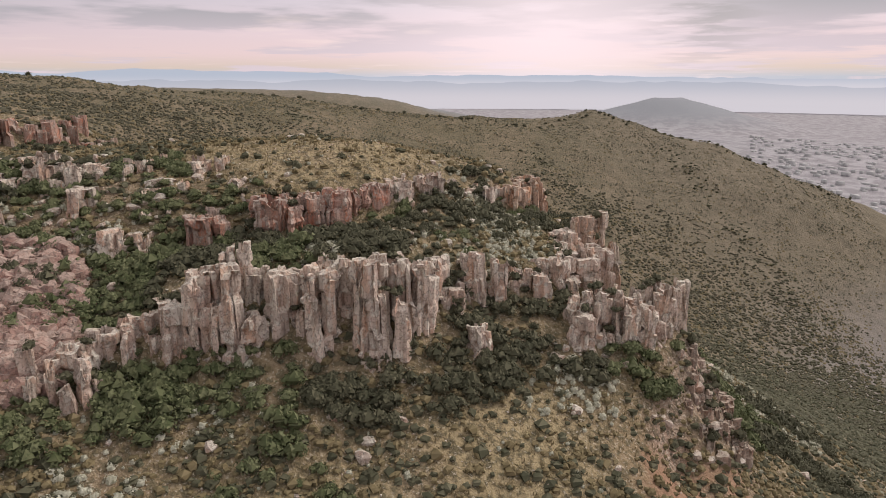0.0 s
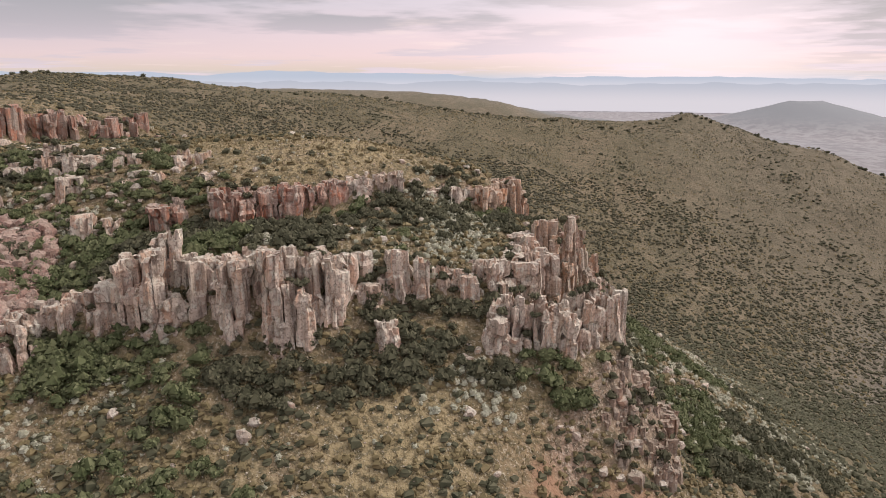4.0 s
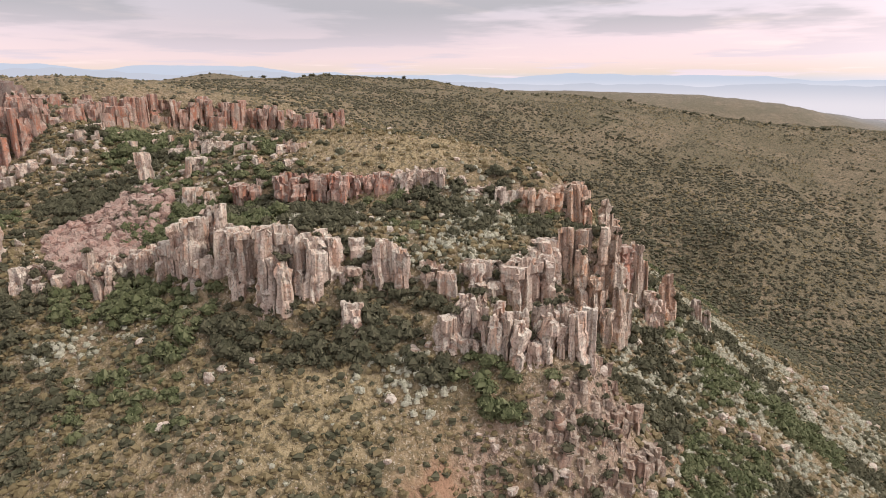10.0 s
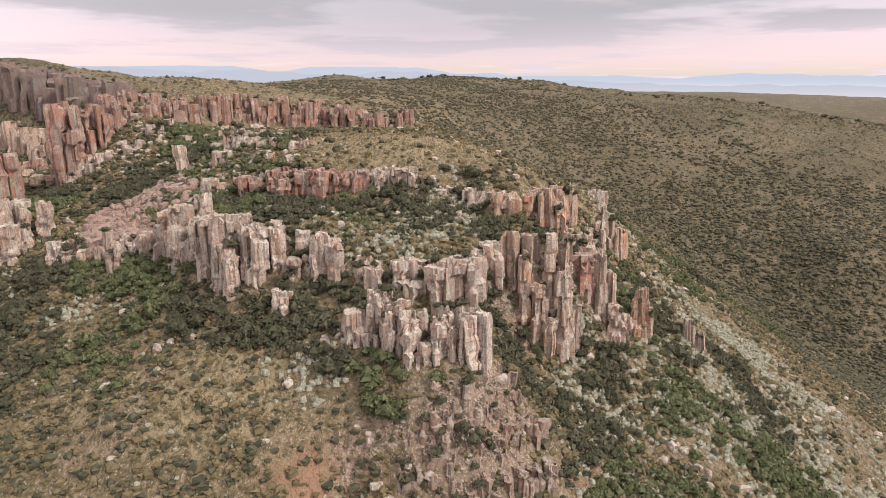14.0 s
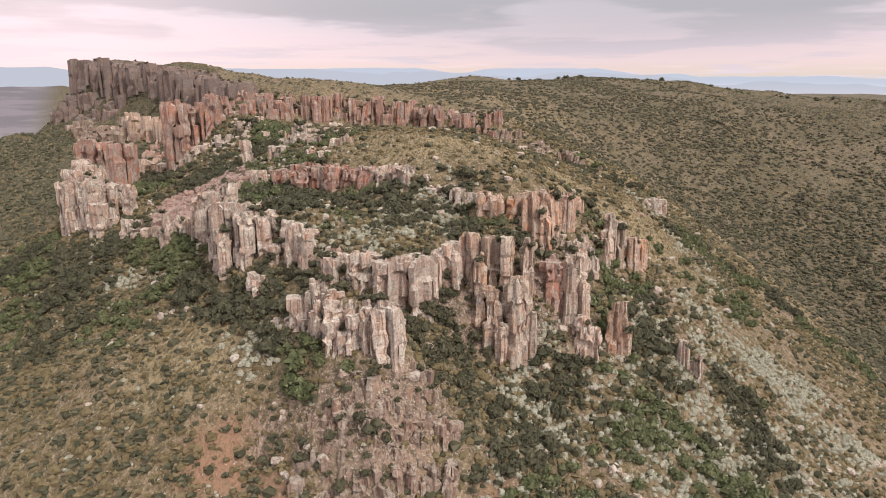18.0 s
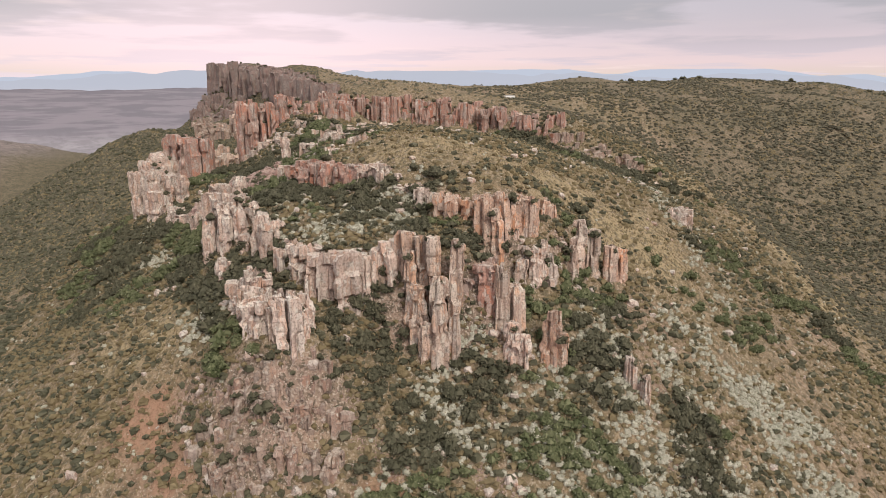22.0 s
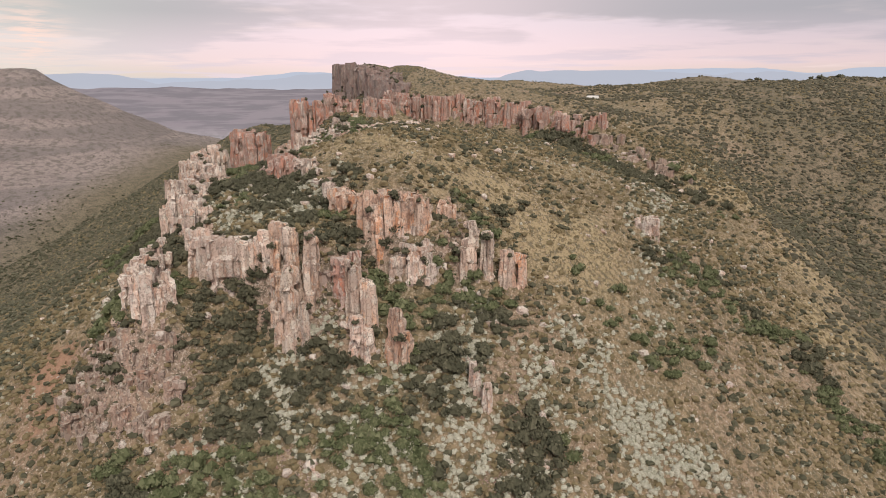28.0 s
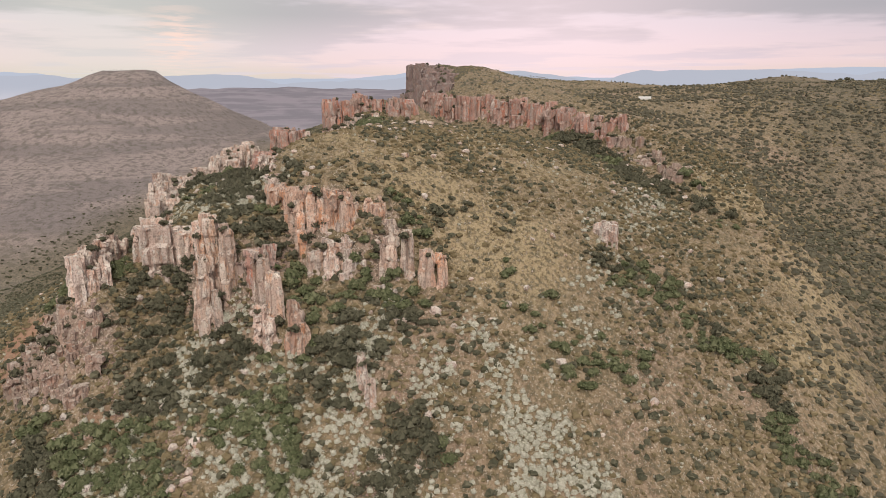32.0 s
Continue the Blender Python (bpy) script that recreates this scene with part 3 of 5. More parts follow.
def column_mesh(poly, z0, z1, rnd, step, mat, spread=1.0, point=0.0):
    """A fractured stone mass over an outline round (0, 0), from z0 up to z1: shards set in and out between open joints, a broken head."""
    pts, out = [], []
    n = len(poly)
    for i in range(n):
        a, b = np.array(poly[i]), np.array(poly[(i + 1) % n])
        ln = np.linalg.norm(b - a)
        k = max(1, int(round(ln / step)))
        nrm = np.array((b[1] - a[1], a[0] - b[0])) / (ln + 1e-6)
        for j in range(k):
            pts.append(a + (b - a) * (j / k))
            out.append(nrm)
    pts, out = np.array(pts), np.array(out)
    out = out + np.roll(out, 1, 0) * 0.3
    out /= np.linalg.norm(out, axis=1)[:, None] + 1e-6
    m, h, seed = len(pts), z1 - z0, rnd.uniform(0, 90)
    rows = max(4, int(h / (step * 1.7)))
    zs = z0 + h * (np.arange(rows + 1) / rows) + np.array([0] + [rnd.uniform(-0.3, 0.3) * step for _ in range(rows - 1)] + [0])
    wide = float(np.hypot(pts[:, 0], pts[:, 1]).mean())
    taper = rnd.uniform(0.02, 0.14) + point
    x, y, z = np.tile(pts[:, 0], rows + 1), np.tile(pts[:, 1], rows + 1), np.repeat(zs, m)
    ux, uy = np.tile(out[:, 0], rows + 1), np.tile(out[:, 1], rows + 1)
    up = (z - z0) / h
    # courses, each split into shards that stand in and out between open joints
    breaks, seeds = [z0 + rnd.uniform(0.5, 3.0) * spread], [seed]
    while breaks[-1] < z1 - 1.2:
        breaks.append(breaks[-1] + rnd.choice((1.0, 1.8, 2.6, 3.6, 5.0)) * spread)
    for _ in breaks:
        seeds.append(seeds[-1] if rnd.random() < 0.3 else seeds[-1] + rnd.uniform(1, 9))
    size = 1.6 * spread
    plan = [shards(pts[:, 0], pts[:, 1], size, q) for q in seeds]
    dip = (rnd.gauss(0, 0.16), rnd.gauss(0, 0.16))
    high = z + x * dip[0] + y * dip[1]
    k, j = np.searchsorted(breaks, high), np.tile(np.arange(m), rows + 1)
    one, edge = np.array([q[0] for q in plan])[k, j], np.array([q[2] for q in plan])[k, j]
    joint = np.min(np.abs(high[:, None] - np.array(breaks)[None]), axis=1) < 0.55 * step
    grow = np.array([rnd.uniform(0.9, 1.05) for _ in seeds])[k]
    sx, sy = np.array([rnd.gauss(0, 0.09) for _ in seeds])[k], np.array([rnd.gauss(0, 0.09) for _ in seeds])[k]
    bend = np.array([noise.noise(Vector((q[0] * 0.5 + seed, q[1] * 0.5, q[2] * 0.35))) + 0.6 * noise.noise(Vector((q[0] * 1.3 + seed, q[1] * 1.3, q[2] * 0.9))) for q in zip(x, y, z)])
    w = (one - 0.6) * 0.72 * min(wide, 2.0) - 0.34 * (edge < 0.12) - 0.14 * joint + 0.15 * bend
    w = np.maximum(w, -0.6 * wide)
    g = (1.05 - taper * up) * grow
    lean = (rnd.gauss(0, 0.02), rnd.gauss(0, 0.02))

    # the head breaks off at a different height over each shard
    def cut(px, py):
        a, b, _ = shards(px, py, size, seeds[-1])
        return np.minimum(np.where(b < 0.5, 0.8 * b, (b - 0.4) * 4.2 * min(spread, 1.1)) + 0.3 * a, 0.32 * h)
    ring = cut(pts[:, 0] * 0.9, pts[:, 1] * 0.9)
    z = np.minimum(z, z1 - np.tile(ring, rows + 1))
    x, y = x * g + ux * w + sx + lean[0] * (z - z0), y * g + uy * w + sy + lean[1] * (z - z0)
    verts = list(zip(x.tolist(), y.tolist(), z.tolist()))
    faces = [(i * m + j, i * m + (j + 1) % m, (i + 1) * m + (j + 1) % m, (i + 1) * m + j) for i in range(rows) for j in range(m)]
    # inner rings close the head
    last = rows * m
    cx, cy = float(np.mean(x[-m:])), float(np.mean(y[-m:]))
    for k, f in enumerate((0.66, 0.34)):
        ix, iy = cx + (x[last:last + m] - cx) * f, cy + (y[last:last + m] - cy) * f
        iz = z1 - cut(ix, iy)
        base = last + m * k
        verts += list(zip(ix.tolist(), iy.tolist(), iz.tolist()))
        faces += [(base + j, base + (j + 1) % m, base + m + (j + 1) % m, base + m + j) for j in range(m)]
    verts.append((cx, cy, z1 - float(cut(np.array([cx]), np.array([cy]))[0])))
    faces += [(last + 2 * m + j, last + 2 * m + (j + 1) % m, last + 3 * m) for j in range(m)]
    me = bpy.data.meshes.new("column")
    me.from_pydata(verts, [], faces)
    me.materials.append(mat)
    return me


COLUMN_SPOTS = []
LEDGES = []


def along(line, depth, size, rnd):
    """Scattered points in a strip behind a line, each with its top height and how far back it lies."""
    spots = []
    for a, b in zip(line, line[1:]):
        ln = math.dist(a[:2], b[:2])
        nx, ny = -(b[1] - a[1]) / ln, (b[0] - a[0]) / ln
        rows = max(1, int(round(depth / size)))
        for r in range(rows):
            d = rnd.uniform(0.1, 0.6) * size
            while d < ln:
                t, off = d / ln, (r + rnd.uniform(0.1, 0.75)) * depth / rows
                p = (a[0] + (b[0] - a[0]) * t + nx * off, a[1] + (b[1] - a[1]) * t + ny * off)
                push = 0.55 * size * float(wobble(p[0], p[1], 5.5, 45)) if depth > 3 else 0.0
                p = (p[0] + nx * push, p[1] + ny * push)
                own = size * rnd.choice((0.55, 0.7, 0.85, 1.0, 1.2, 1.6))
                if all(math.dist(p, q[0]) > (own + q[3]) / 2 for q in spots):
                    spots.append((p, a[2] + (b[2] - a[2]) * t, r / rows, own))
                d += size * rnd.uniform(0.2, 0.6)
    return spots


def outcrop(name, label, line, depth, size, seed, mat=M_ROCK, jitter=0.9, gaps=0.04, ragged=0.2, back=0.0, hug=None, step=0.4, gap=0.12, sink=1.5, coarse=0.84, point=0.0):
    """Columns packed side by side in a strip behind the line (x, y, top). ragged: the share of front ones broken off; back: rise of the rear rows; hug: the columns stand up to this far out of the slope instead."""
    rnd = random.Random(seed)
    size = size * coarse
    spots = along(line, depth, size, rnd)
    pts = [q[0] for q in spots]
    zs = np.min([height([p[0] + ox for p in pts], [p[1] + oy for p in pts]) for ox, oy in ((0, 0), (size, 0), (-size, 0), (0, size), (0, -size))], axis=0)
    mid = height([p[0] for p in pts], [p[1] for p in pts])
    thing = new(name)
    thing.location = (pts[0][0], pts[0][1], float(zs[0]))
    tagged(thing, label, "rock outcrop")
    for k, (p, top, r, own) in enumerate(spots):
        if rnd.random() < gaps:
            continue
        poly = cell(pts, k, size * (1.05 if own < size else 1.6), rnd)
        if not poly:
            continue
        poly = [(x - p[0], y - p[1]) for x, y in poly]
        slim = gap * rnd.choice((-1.0, 0.0, 0.8, 1.6, 3.5))
        poly = [(x * (1 - slim / max(math.hypot(x, y), 0.5)), y * (1 - slim / max(math.hypot(x, y), 0.5))) for x, y in poly]
        z0 = zs[k] - sink
        if hug is not None:
            z1 = mid[k] + hug * rnd.uniform(0.1, 1.0)
        else:
            z1 = top + back * r + (1.3 * float(wobble(p[0], p[1], 5.4, seed)) - 0.1 + rnd.choice((0.3, 0.15, 0.0, -0.2, -0.5, -1.1)) + rnd.uniform(-0.2, 0.2)) * jitter
            if (r == 0 and rnd.random() < 0.12 + ragged) or rnd.random() < 0.25 * ragged:
                z1 = z0 + (z1 - z0) * rnd.uniform(0.42, 0.93)
                if rnd.random() < 0.75:
                    LEDGES.append((p[0], p[1], z1 - 0.1))
            elif r > 0.4 and rnd.random() < 0.45:
                LEDGES.append((p[0], p[1], z1 - 0.1))
        if hug is not None and rnd.random() < 0.3:
            LEDGES.append((p[0], p[1], z1 - 0.1))
        if z1 - z0 < 1.2:
            continue
        COLUMN_SPOTS.append((p[0], p[1], top))
        me = column_mesh(poly, 0.0, z1 - z0, rnd, step, mat, max(0.7, step / 0.5), point)
        ob = new("column", me)
        ob.parent = thing
        ob.location = (p[0] - thing.location.x, p[1] - thing.location.y, z0 - thing.location.z)
        ob.rotation_euler = (radians(rnd.gauss(0, 1.5)), radians(rnd.gauss(0, 1.5)), 0)
    return thing


def pillars(name, label, masses, seed, mat=M_ROCK, step=0.4):
    """Free-standing columns, one by one: (x, y, radius, top, how much narrower at the head)."""
    rnd = random.Random(seed)
    thing = new(name)
    thing.location = (masses[0][0], masses[0][1], float(height(masses[0][0], masses[0][1])[0]))
    tagged(thing, label, "rock outcrop")
    for x, y, r, top, point in masses:
        turn, sides = rnd.uniform(0, math.tau), rnd.choice((5, 6, 7))
        poly = [(r * rnd.uniform(0.85, 1.15) * math.cos(turn + (q + rnd.uniform(-0.2, 0.2)) * math.tau / sides), r * rnd.uniform(0.85, 1.15) * math.sin(turn + (q + rnd.uniform(-0.2, 0.2)) * math.tau / sides)) for q in range(sides)]
        z0 = float(np.min(height([x - r, x + r, x, x], [y, y, y - r, y + r]))) - 1.5
        ob = new("column", column_mesh(poly, 0.0, top - z0, rnd, step, mat, 0.9, point))
        ob.parent = thing
        ob.location = (x - thing.location.x, y - thing.location.y, z0 - thing.location.z)
        COLUMN_SPOTS.append((x, y, top))
        LEDGES.append((x + rnd.uniform(-1, 1) * r, y + rnd.uniform(-1, 1) * r, top - 1.5))
    return thing


# the lower cliff
outcrop("rock_cliff", "blocky pale pink stone cliff with a flat top", [(-37, 88, -26.8), (-30, 88.5, -26.3), (-24, 91, -26.6)], 7, 2.9, 2, ragged=0.25)
outcrop("rock_spire", "small stacked stone spire on top of the cliff", [(-32, 93, -24), (-29.5, 93.5, -22.6)], 1.6, 1.6, 21, ragged=0, gaps=0)
outcrop("rock_step", "low broken stone columns stepping down beside the cliff", [(-42.5, 87, -33), (-37.5, 88.5, -30)], 4, 2.2, 22)
outcrop("rock_cliff", "tall cliff of jointed pink-grey stone columns", [(-22, 90, -29), (-18, 90, -26), (-9, 88.8, -25), (-5, 90.5, -25.6), (-1, 96.5, -26.3)], 7.5, 2.5, 3, ragged=0.3)
outcrop("rock_cliff", "broken pink stone columns with shrubs between them", [(1, 98.5, -27.8), (4.5, 100.5, -27.5), (7, 102, -29.5)], 4.6, 2.2, 4, gaps=0.08, ragged=0.4)
outcrop("rock_cliff", "weathered stone columns standing in dark shrubs", [(9, 102.5, -29.6), (12, 104, -29.8), (17, 107, -31), (21, 110.5, -31.5)], 4.6, 2.3, 41, gaps=0.12, ragged=0.4, jitter=1.4)
outcrop("rock_stump", "short stone stump on the slope below the cliff", [(4.5, 93, -36.5), (7, 94, -37.5)], 1.8, 1.7, 42, ragged=0)
outcrop("rock_bastion", "square pinkish stone bastion on the spur", [(22.5, 98.6, -35.4), (25, 98.6, -34), (31, 100.6, -35.2), (36, 103, -35.6), (41, 107.2, -35), (40.6, 112, -36)], 4.6, 2.1, 5, ragged=0.3, jitter=1.4, step=0.36, coarse=0.72)
outcrop("rock_block", "overhanging pale stone block with a flat top", [(21.5, 110.5, -31.5), (26, 111.6, -31), (28.2, 116, -31), (27.6, 122, -31.5)], 5.5, 3.0, 6, ragged=0.05, gaps=0)
pillars("rock_pillars", "tall slender free-standing stone pillars", [(27.6, 130.4, 1.99, -27.2, 0.05), (29.6, 133.0, 1.71, -27.6, 0.1), (33.4, 131.4, 1.94, -36.0, 0.25), (32.6, 135.0, 1.65, -27.0, 0.1), (33.6, 138.2, 1.71, -27.8, 0.05), (31.0, 130.2, 1.37, -30.5, 0.2)], 7, M_TAN)
outcrop("rock_stump", "low pale stones beside the tall pillars", [(22.6, 124.6, -30.4), (26, 127, -29.6)], 2.6, 2.3, 70, ragged=0.1)
pillars("rock_rib", "pointed stone rib leaning against the tall pillars", [(37.0, 134.4, 2.22, -33.8, 0.4), (37.2, 137.2, 1.71, -40.5, 0.25), (36.0, 131.8, 1.48, -42.5, 0.25)], 71, M_TAN)
outcrop("rock_wall", "red stone wall between the pillars", [(33, 141, -30.6), (33, 145.4, -31)], 3, 2.3, 72, M_RED)
pillars("rock_pillar", "broad pale stone pillar on the steep slope", [(35.0, 146.6, 2.51, -32.4, 0.35), (36.4, 148.8, 1.94, -36.4, 0.25)], 8, M_TAN)
pillars("rock_pillar", "white-stained stone block at a pillar's foot", [(39.2, 147.6, 2.28, -42.4, 0.25), (39.6, 149.8, 1.82, -44.8, 0.2)], 81)
pillars("rock_pillar", "pointed orange and pale stone pillar", [(39.6, 154.8, 2.05, -40.4, 0.3), (40.4, 157.0, 1.60, -44.6, 0.25)], 82, M_ORANGE)
pillars("rock_spike", "narrow pale stone spike among shrubs", [(42.4, 170.0, 1.9, -49.6, 0.3), (44.4, 172.0, 1.8, -52.6, 0.3)], 83)
outcrop("rock_buttress", "crumbling reddish stone face below the bastion", [(43, 92, 0), (49, 95, 0), (52, 101, 0), (52.4, 108, 0), (51, 115.6, 0)], 8.5, 2.0, 84, M_BUTTRESS, hug=2.2, gaps=0.12, gap=0.05, sink=3.0, step=0.36)
outcrop("rock_buttress", "broken stone ledges on top of the buttress", [(42, 99.4, 0), (45, 101.4, 0), (46, 106, 0), (45.6, 114, 0)], 4, 1.9, 85, M_BUTTRESS, hug=1.0, gaps=0.3, gap=0.05, sink=3.0)
# the upper band round the crown
outcrop("rock_band", "red and orange stone columns below the grass crown", [(-31.5, 111.6, -20.4), (-26, 113, -20), (-20, 116.8, -19.8)], 5, 3.0, 9, M_RED, ragged=0.0, jitter=0.6, gaps=0)
outcrop("rock_block", "reddish stone block beside the red band", [(-41.5, 109.5, -22.6), (-36, 110.6, -22.2)], 3.4, 2.5, 91, M_RED, ragged=0.1)
outcrop("rock_crag", "broken pink crag with shrubs round it", [(-80, 118, -14), (-73, 116.6, -13.4), (-66, 117.4, -15)], 5, 2.5, 92, jitter=1.6, gaps=0.15)
outcrop("rock_crag", "low split crag standing in shrubs", [(-64, 111.4, -19.4), (-60.4, 111.6, -19)], 2.8, 2.4, 93)
outcrop("rock_crag", "row of broken stones among dark shrubs", [(-58, 105.6, -23.6), (-52, 105.6, -24.4), (-46.5, 107.4, -25)], 2.6, 2.2, 94, gaps=0.2, jitter=1.4)
outcrop("rock_crag", "pile of flat stones at the edge of the grass", [(-53, 117, -17.4), (-47.5, 117.6, -17.2)], 2.4, 2.4, 95, gaps=0.1)
outcrop("rock_crag", "heap of pale blocks on the crown's edge", [(-48, 124.4, -14.6), (-40, 124, -14.4)], 3.4, 2.2, 96, gaps=0.25, jitter=1.5)
outcrop("rock_crag", "pale blocks above the red band", [(-38, 116.4, -18.6), (-33, 118, -18)], 3.0, 2.2, 97, gaps=0.3, jitter=1.3)
outcrop("rock_band", "band of stone columns below the grass crown", [(-17.5, 119.5, -20), (-11, 122.6, -18.6)], 3.8, 2.6, 10, M_RED, ragged=0.05, gaps=0)
outcrop("rock_band", "short pale stone columns below the grass crown", [(-8.6, 125.4, -18), (-1, 128.6, -18.8)], 3.4, 2.4, 101, ragged=0.1)
outcrop("rock_band", "low stones along the rim of the crown", [(2, 131.5, -20.6), (8, 136, -21.6), (13, 139.6, -22.2)], 2.6, 2.2, 102, gaps=0.15)
outcrop("rock_band", "orange stone columns under the crown", [(14, 139.6, -22.6), (19.4, 144, -22.5), (20.6, 150, -22.5), (18, 157, -23), (14.6, 163.6, -24.8)], 4.6, 2.3, 11, M_ORANGE, ragged=0.15)
pillars("rock_band", "jutting orange stone columns at the corner of the crown", [(21.4, 147.0, 2.0, -21.8, 0.1), (21.0, 150.4, 2.1, -21.6, 0.1), (19.8, 153.8, 1.9, -22.4, 0.15), (23.0, 148.8, 1.6, -24.6, 0.2), (18.4, 157.2, 1.9, -23.0, 0.15)], 110, M_ORANGE)
outcrop("rock_band", "pale broken stones below the orange columns", [(22.6, 150.6, -34), (24.6, 155.6, -34.2), (22.8, 162.6, -36)], 3.6, 2.5, 111, gaps=0.05)
pillars("rock_band", "pale stone blocks stacked under the orange columns", [(23.8, 156.8, 1.9, -32.8, 0.2), (24.4, 160.2, 1.8, -34.0, 0.25), (22.6, 159.0, 1.6, -31.6, 0.2)], 113)
outcrop("rock_band", "grey stone columns stepping down the slope", [(20, 154, -28), (21.5, 158, -31)], 2.8, 2.4, 112, gaps=0.05)
pillars("rock_pinnacle", "pair of upright stone pinnacles on the grassy slope", [(19.2, 168.2, 1.94, -28.4, 0.3), (18.8, 171.4, 1.82, -30.6, 0.25), (20.4, 166.6, 1.48, -33.6, 0.2)], 12, M_TAN)
pillars("rock_pinnacle", "reddish stone pinnacle on the grassy slope", [(18.8, 176.0, 1.94, -34.4, 0.25), (18.4, 178.8, 1.94, -35.4, 0.3)], 121, M_ORANGE)
# the left end of the lower cliff
outcrop("rock_tower", "tower of pale stone columns at the cliff's end", [(-114, 57, -27), (-104, 53.6, -26.4), (-90, 55, -29), (-80, 63.4, -28), (-74, 68, -30.5)], 7, 3.0, 13, jitter=1.8, ragged=0.3)
outcrop("rock_cliff", "ragged stone columns below the scree", [(-70, 69.6, -36), (-58, 75, -36.2), (-48.5, 81, -35), (-43, 85.5, -33.4)], 3.6, 2.3, 14, gaps=0.2, ragged=0.45, jitter=1.8)
outcrop("rock_tower", "reddish stone tower in front of the mesa", [(-152, 60, -22), (-138, 58.6, -20), (-129, 66, -22)], 7, 4.0, 15, M_RED, step=0.9)
# the upper wall
outcrop("upper_cliff", "red stone columns on a promontory of the wall", [(-147, 92, -9), (-137, 87.4, -7), (-130, 91, -6.6), (-127, 104, -7), (-125, 117, -7.8), (-127, 129, -7.6)], 7, 3.2, 16, M_RED, step=0.7, ragged=0.3, jitter=1.8)
outcrop("upper_cliff", "long wall of red-brown stone columns under the plateau", [(-186, 119, -4), (-172, 126.5, -5), (-159, 142, -6), (-149, 162, -6.4), (-132, 188, -9.6), (-114, 213.6, -12.8)], 6.5, 3.3, 17, M_RED, step=0.7, ragged=0.25, jitter=1.6)
outcrop("rock_steps", "crumbled grey stones stepping down from the wall's end", [(-112, 216, 0), (-100, 224, 0), (-88, 230, 0), (-74, 236, 0)], 7, 2.8, 18, M_BUTTRESS, hug=3.6, gaps=0.35, step=0.6)
outcrop("rock_ledge", "small stone outcrop on the shoulder", [(-19, 209, -33), (-14.5, 213, -34.4)], 2.4, 1.9, 19)
outcrop("mesa_cliff", "grey cliff of tall stone columns round the mesa", [(-475, 62, 14), (-442, 38, 14.6), (-427, 43.6, 15.6), (-360, 74, 12), (-290, 96, 7), (-214, 112, 0.6), (-187, 117, -2.6)], 11, 5.6, 20, M_GREY, step=1.3, ragged=0.12, jitter=1.6)
outcrop("rock_tier", "reddish stone columns on the tier below the mesa", [(-288, 64, -20), (-258, 69.6, -17.6), (-237, 80, -16.5), (-205, 92, -19), (-178, 106, -20.5)], 6, 4.0, 24, M_TAN, step=0.8, jitter=2.2, gaps=0.12, ragged=0.3)
outcrop("rock_crag", "tumbled blocks below the promontory", [(-126, 84, 0), (-117, 93, 0), (-110, 104, 0), (-108, 116, 0)], 9, 2.6, 25, hug=3.2, gaps=0.55, step=0.9)
outcrop("rock_crag", "broken reddish ledges under the mesa wall", [(-224, 74, 0), (-196, 80, 0), (-172, 92, 0), (-156, 84, 0)], 8, 3.4, 26, M_RED, hug=4.5, gaps=0.5, step=0.9)
outcrop("rock_crag", "pale boulders on the slope below the wall", [(-112, 122, 0), (-104, 136, 0), (-98, 146, 0)], 6, 2.4, 27, hug=2.4, gaps=0.6, step=0.9)
outcrop("rock_crag", "reddish crags stepping down from the mesa's corner", [(-322, 40, 0), (-286, 46, 0), (-240, 62, 0)], 12, 4.5, 28, M_BUTTRESS, hug=8, gaps=0.4, step=0.9)
outcrop("rock_crag", "broken red stone blocks between the tower and the mesa", [(-210, 58, 0), (-182, 64, 0), (-158, 72, 0)], 12, 3.6, 29, M_TAN, hug=7, gaps=0.4, step=0.8)
outcrop("rock_crag", "grey crags under the mesa's corner", [(-456, 18, 0), (-430, 20, 0), (-396, 36, 0), (-340, 58, 0)], 12, 5.0, 30, M_GREY, hug=9, gaps=0.4, step=1.2)
outcrop("rock_crag", "broken pale blocks strewn through shrubs below the wall", [(-98, 117, 0), (-84, 121, 0), (-68, 122, 0), (-52, 121, 0)], 9, 2.5, 31, hug=2.8, gaps=0.5, step=0.5)
outcrop("boulder", "large upright pale boulder among shrubs", [(-76.5, 104.4, -18.6), (-74, 105.4, -18)], 2.0, 2.4, 23, ragged=0)


# ---- plants and loose stones ----
RNG = np.random.default_rng(7)


def near_line(x, y, line, r):
    """1 on the line, falling to 0 at the distance r."""
    d = np.full(np.shape(x), 1e9)
    if len(line) == 1:
        d = np.hypot(x - line[0][0], y - line[0][1])
    for a, b in zip(line, line[1:]):
        vx, vy = b[0] - a[0], b[1] - a[1]
        t = np.clip(((x - a[0]) * vx + (y - a[1]) * vy) / (vx * vx + vy * vy), 0, 1)
        d = np.minimum(d, np.hypot(x - a[0] - t * vx, y - a[1] - t * vy))
    return np.clip(1.35 * (1 - d / r), 0, 1)


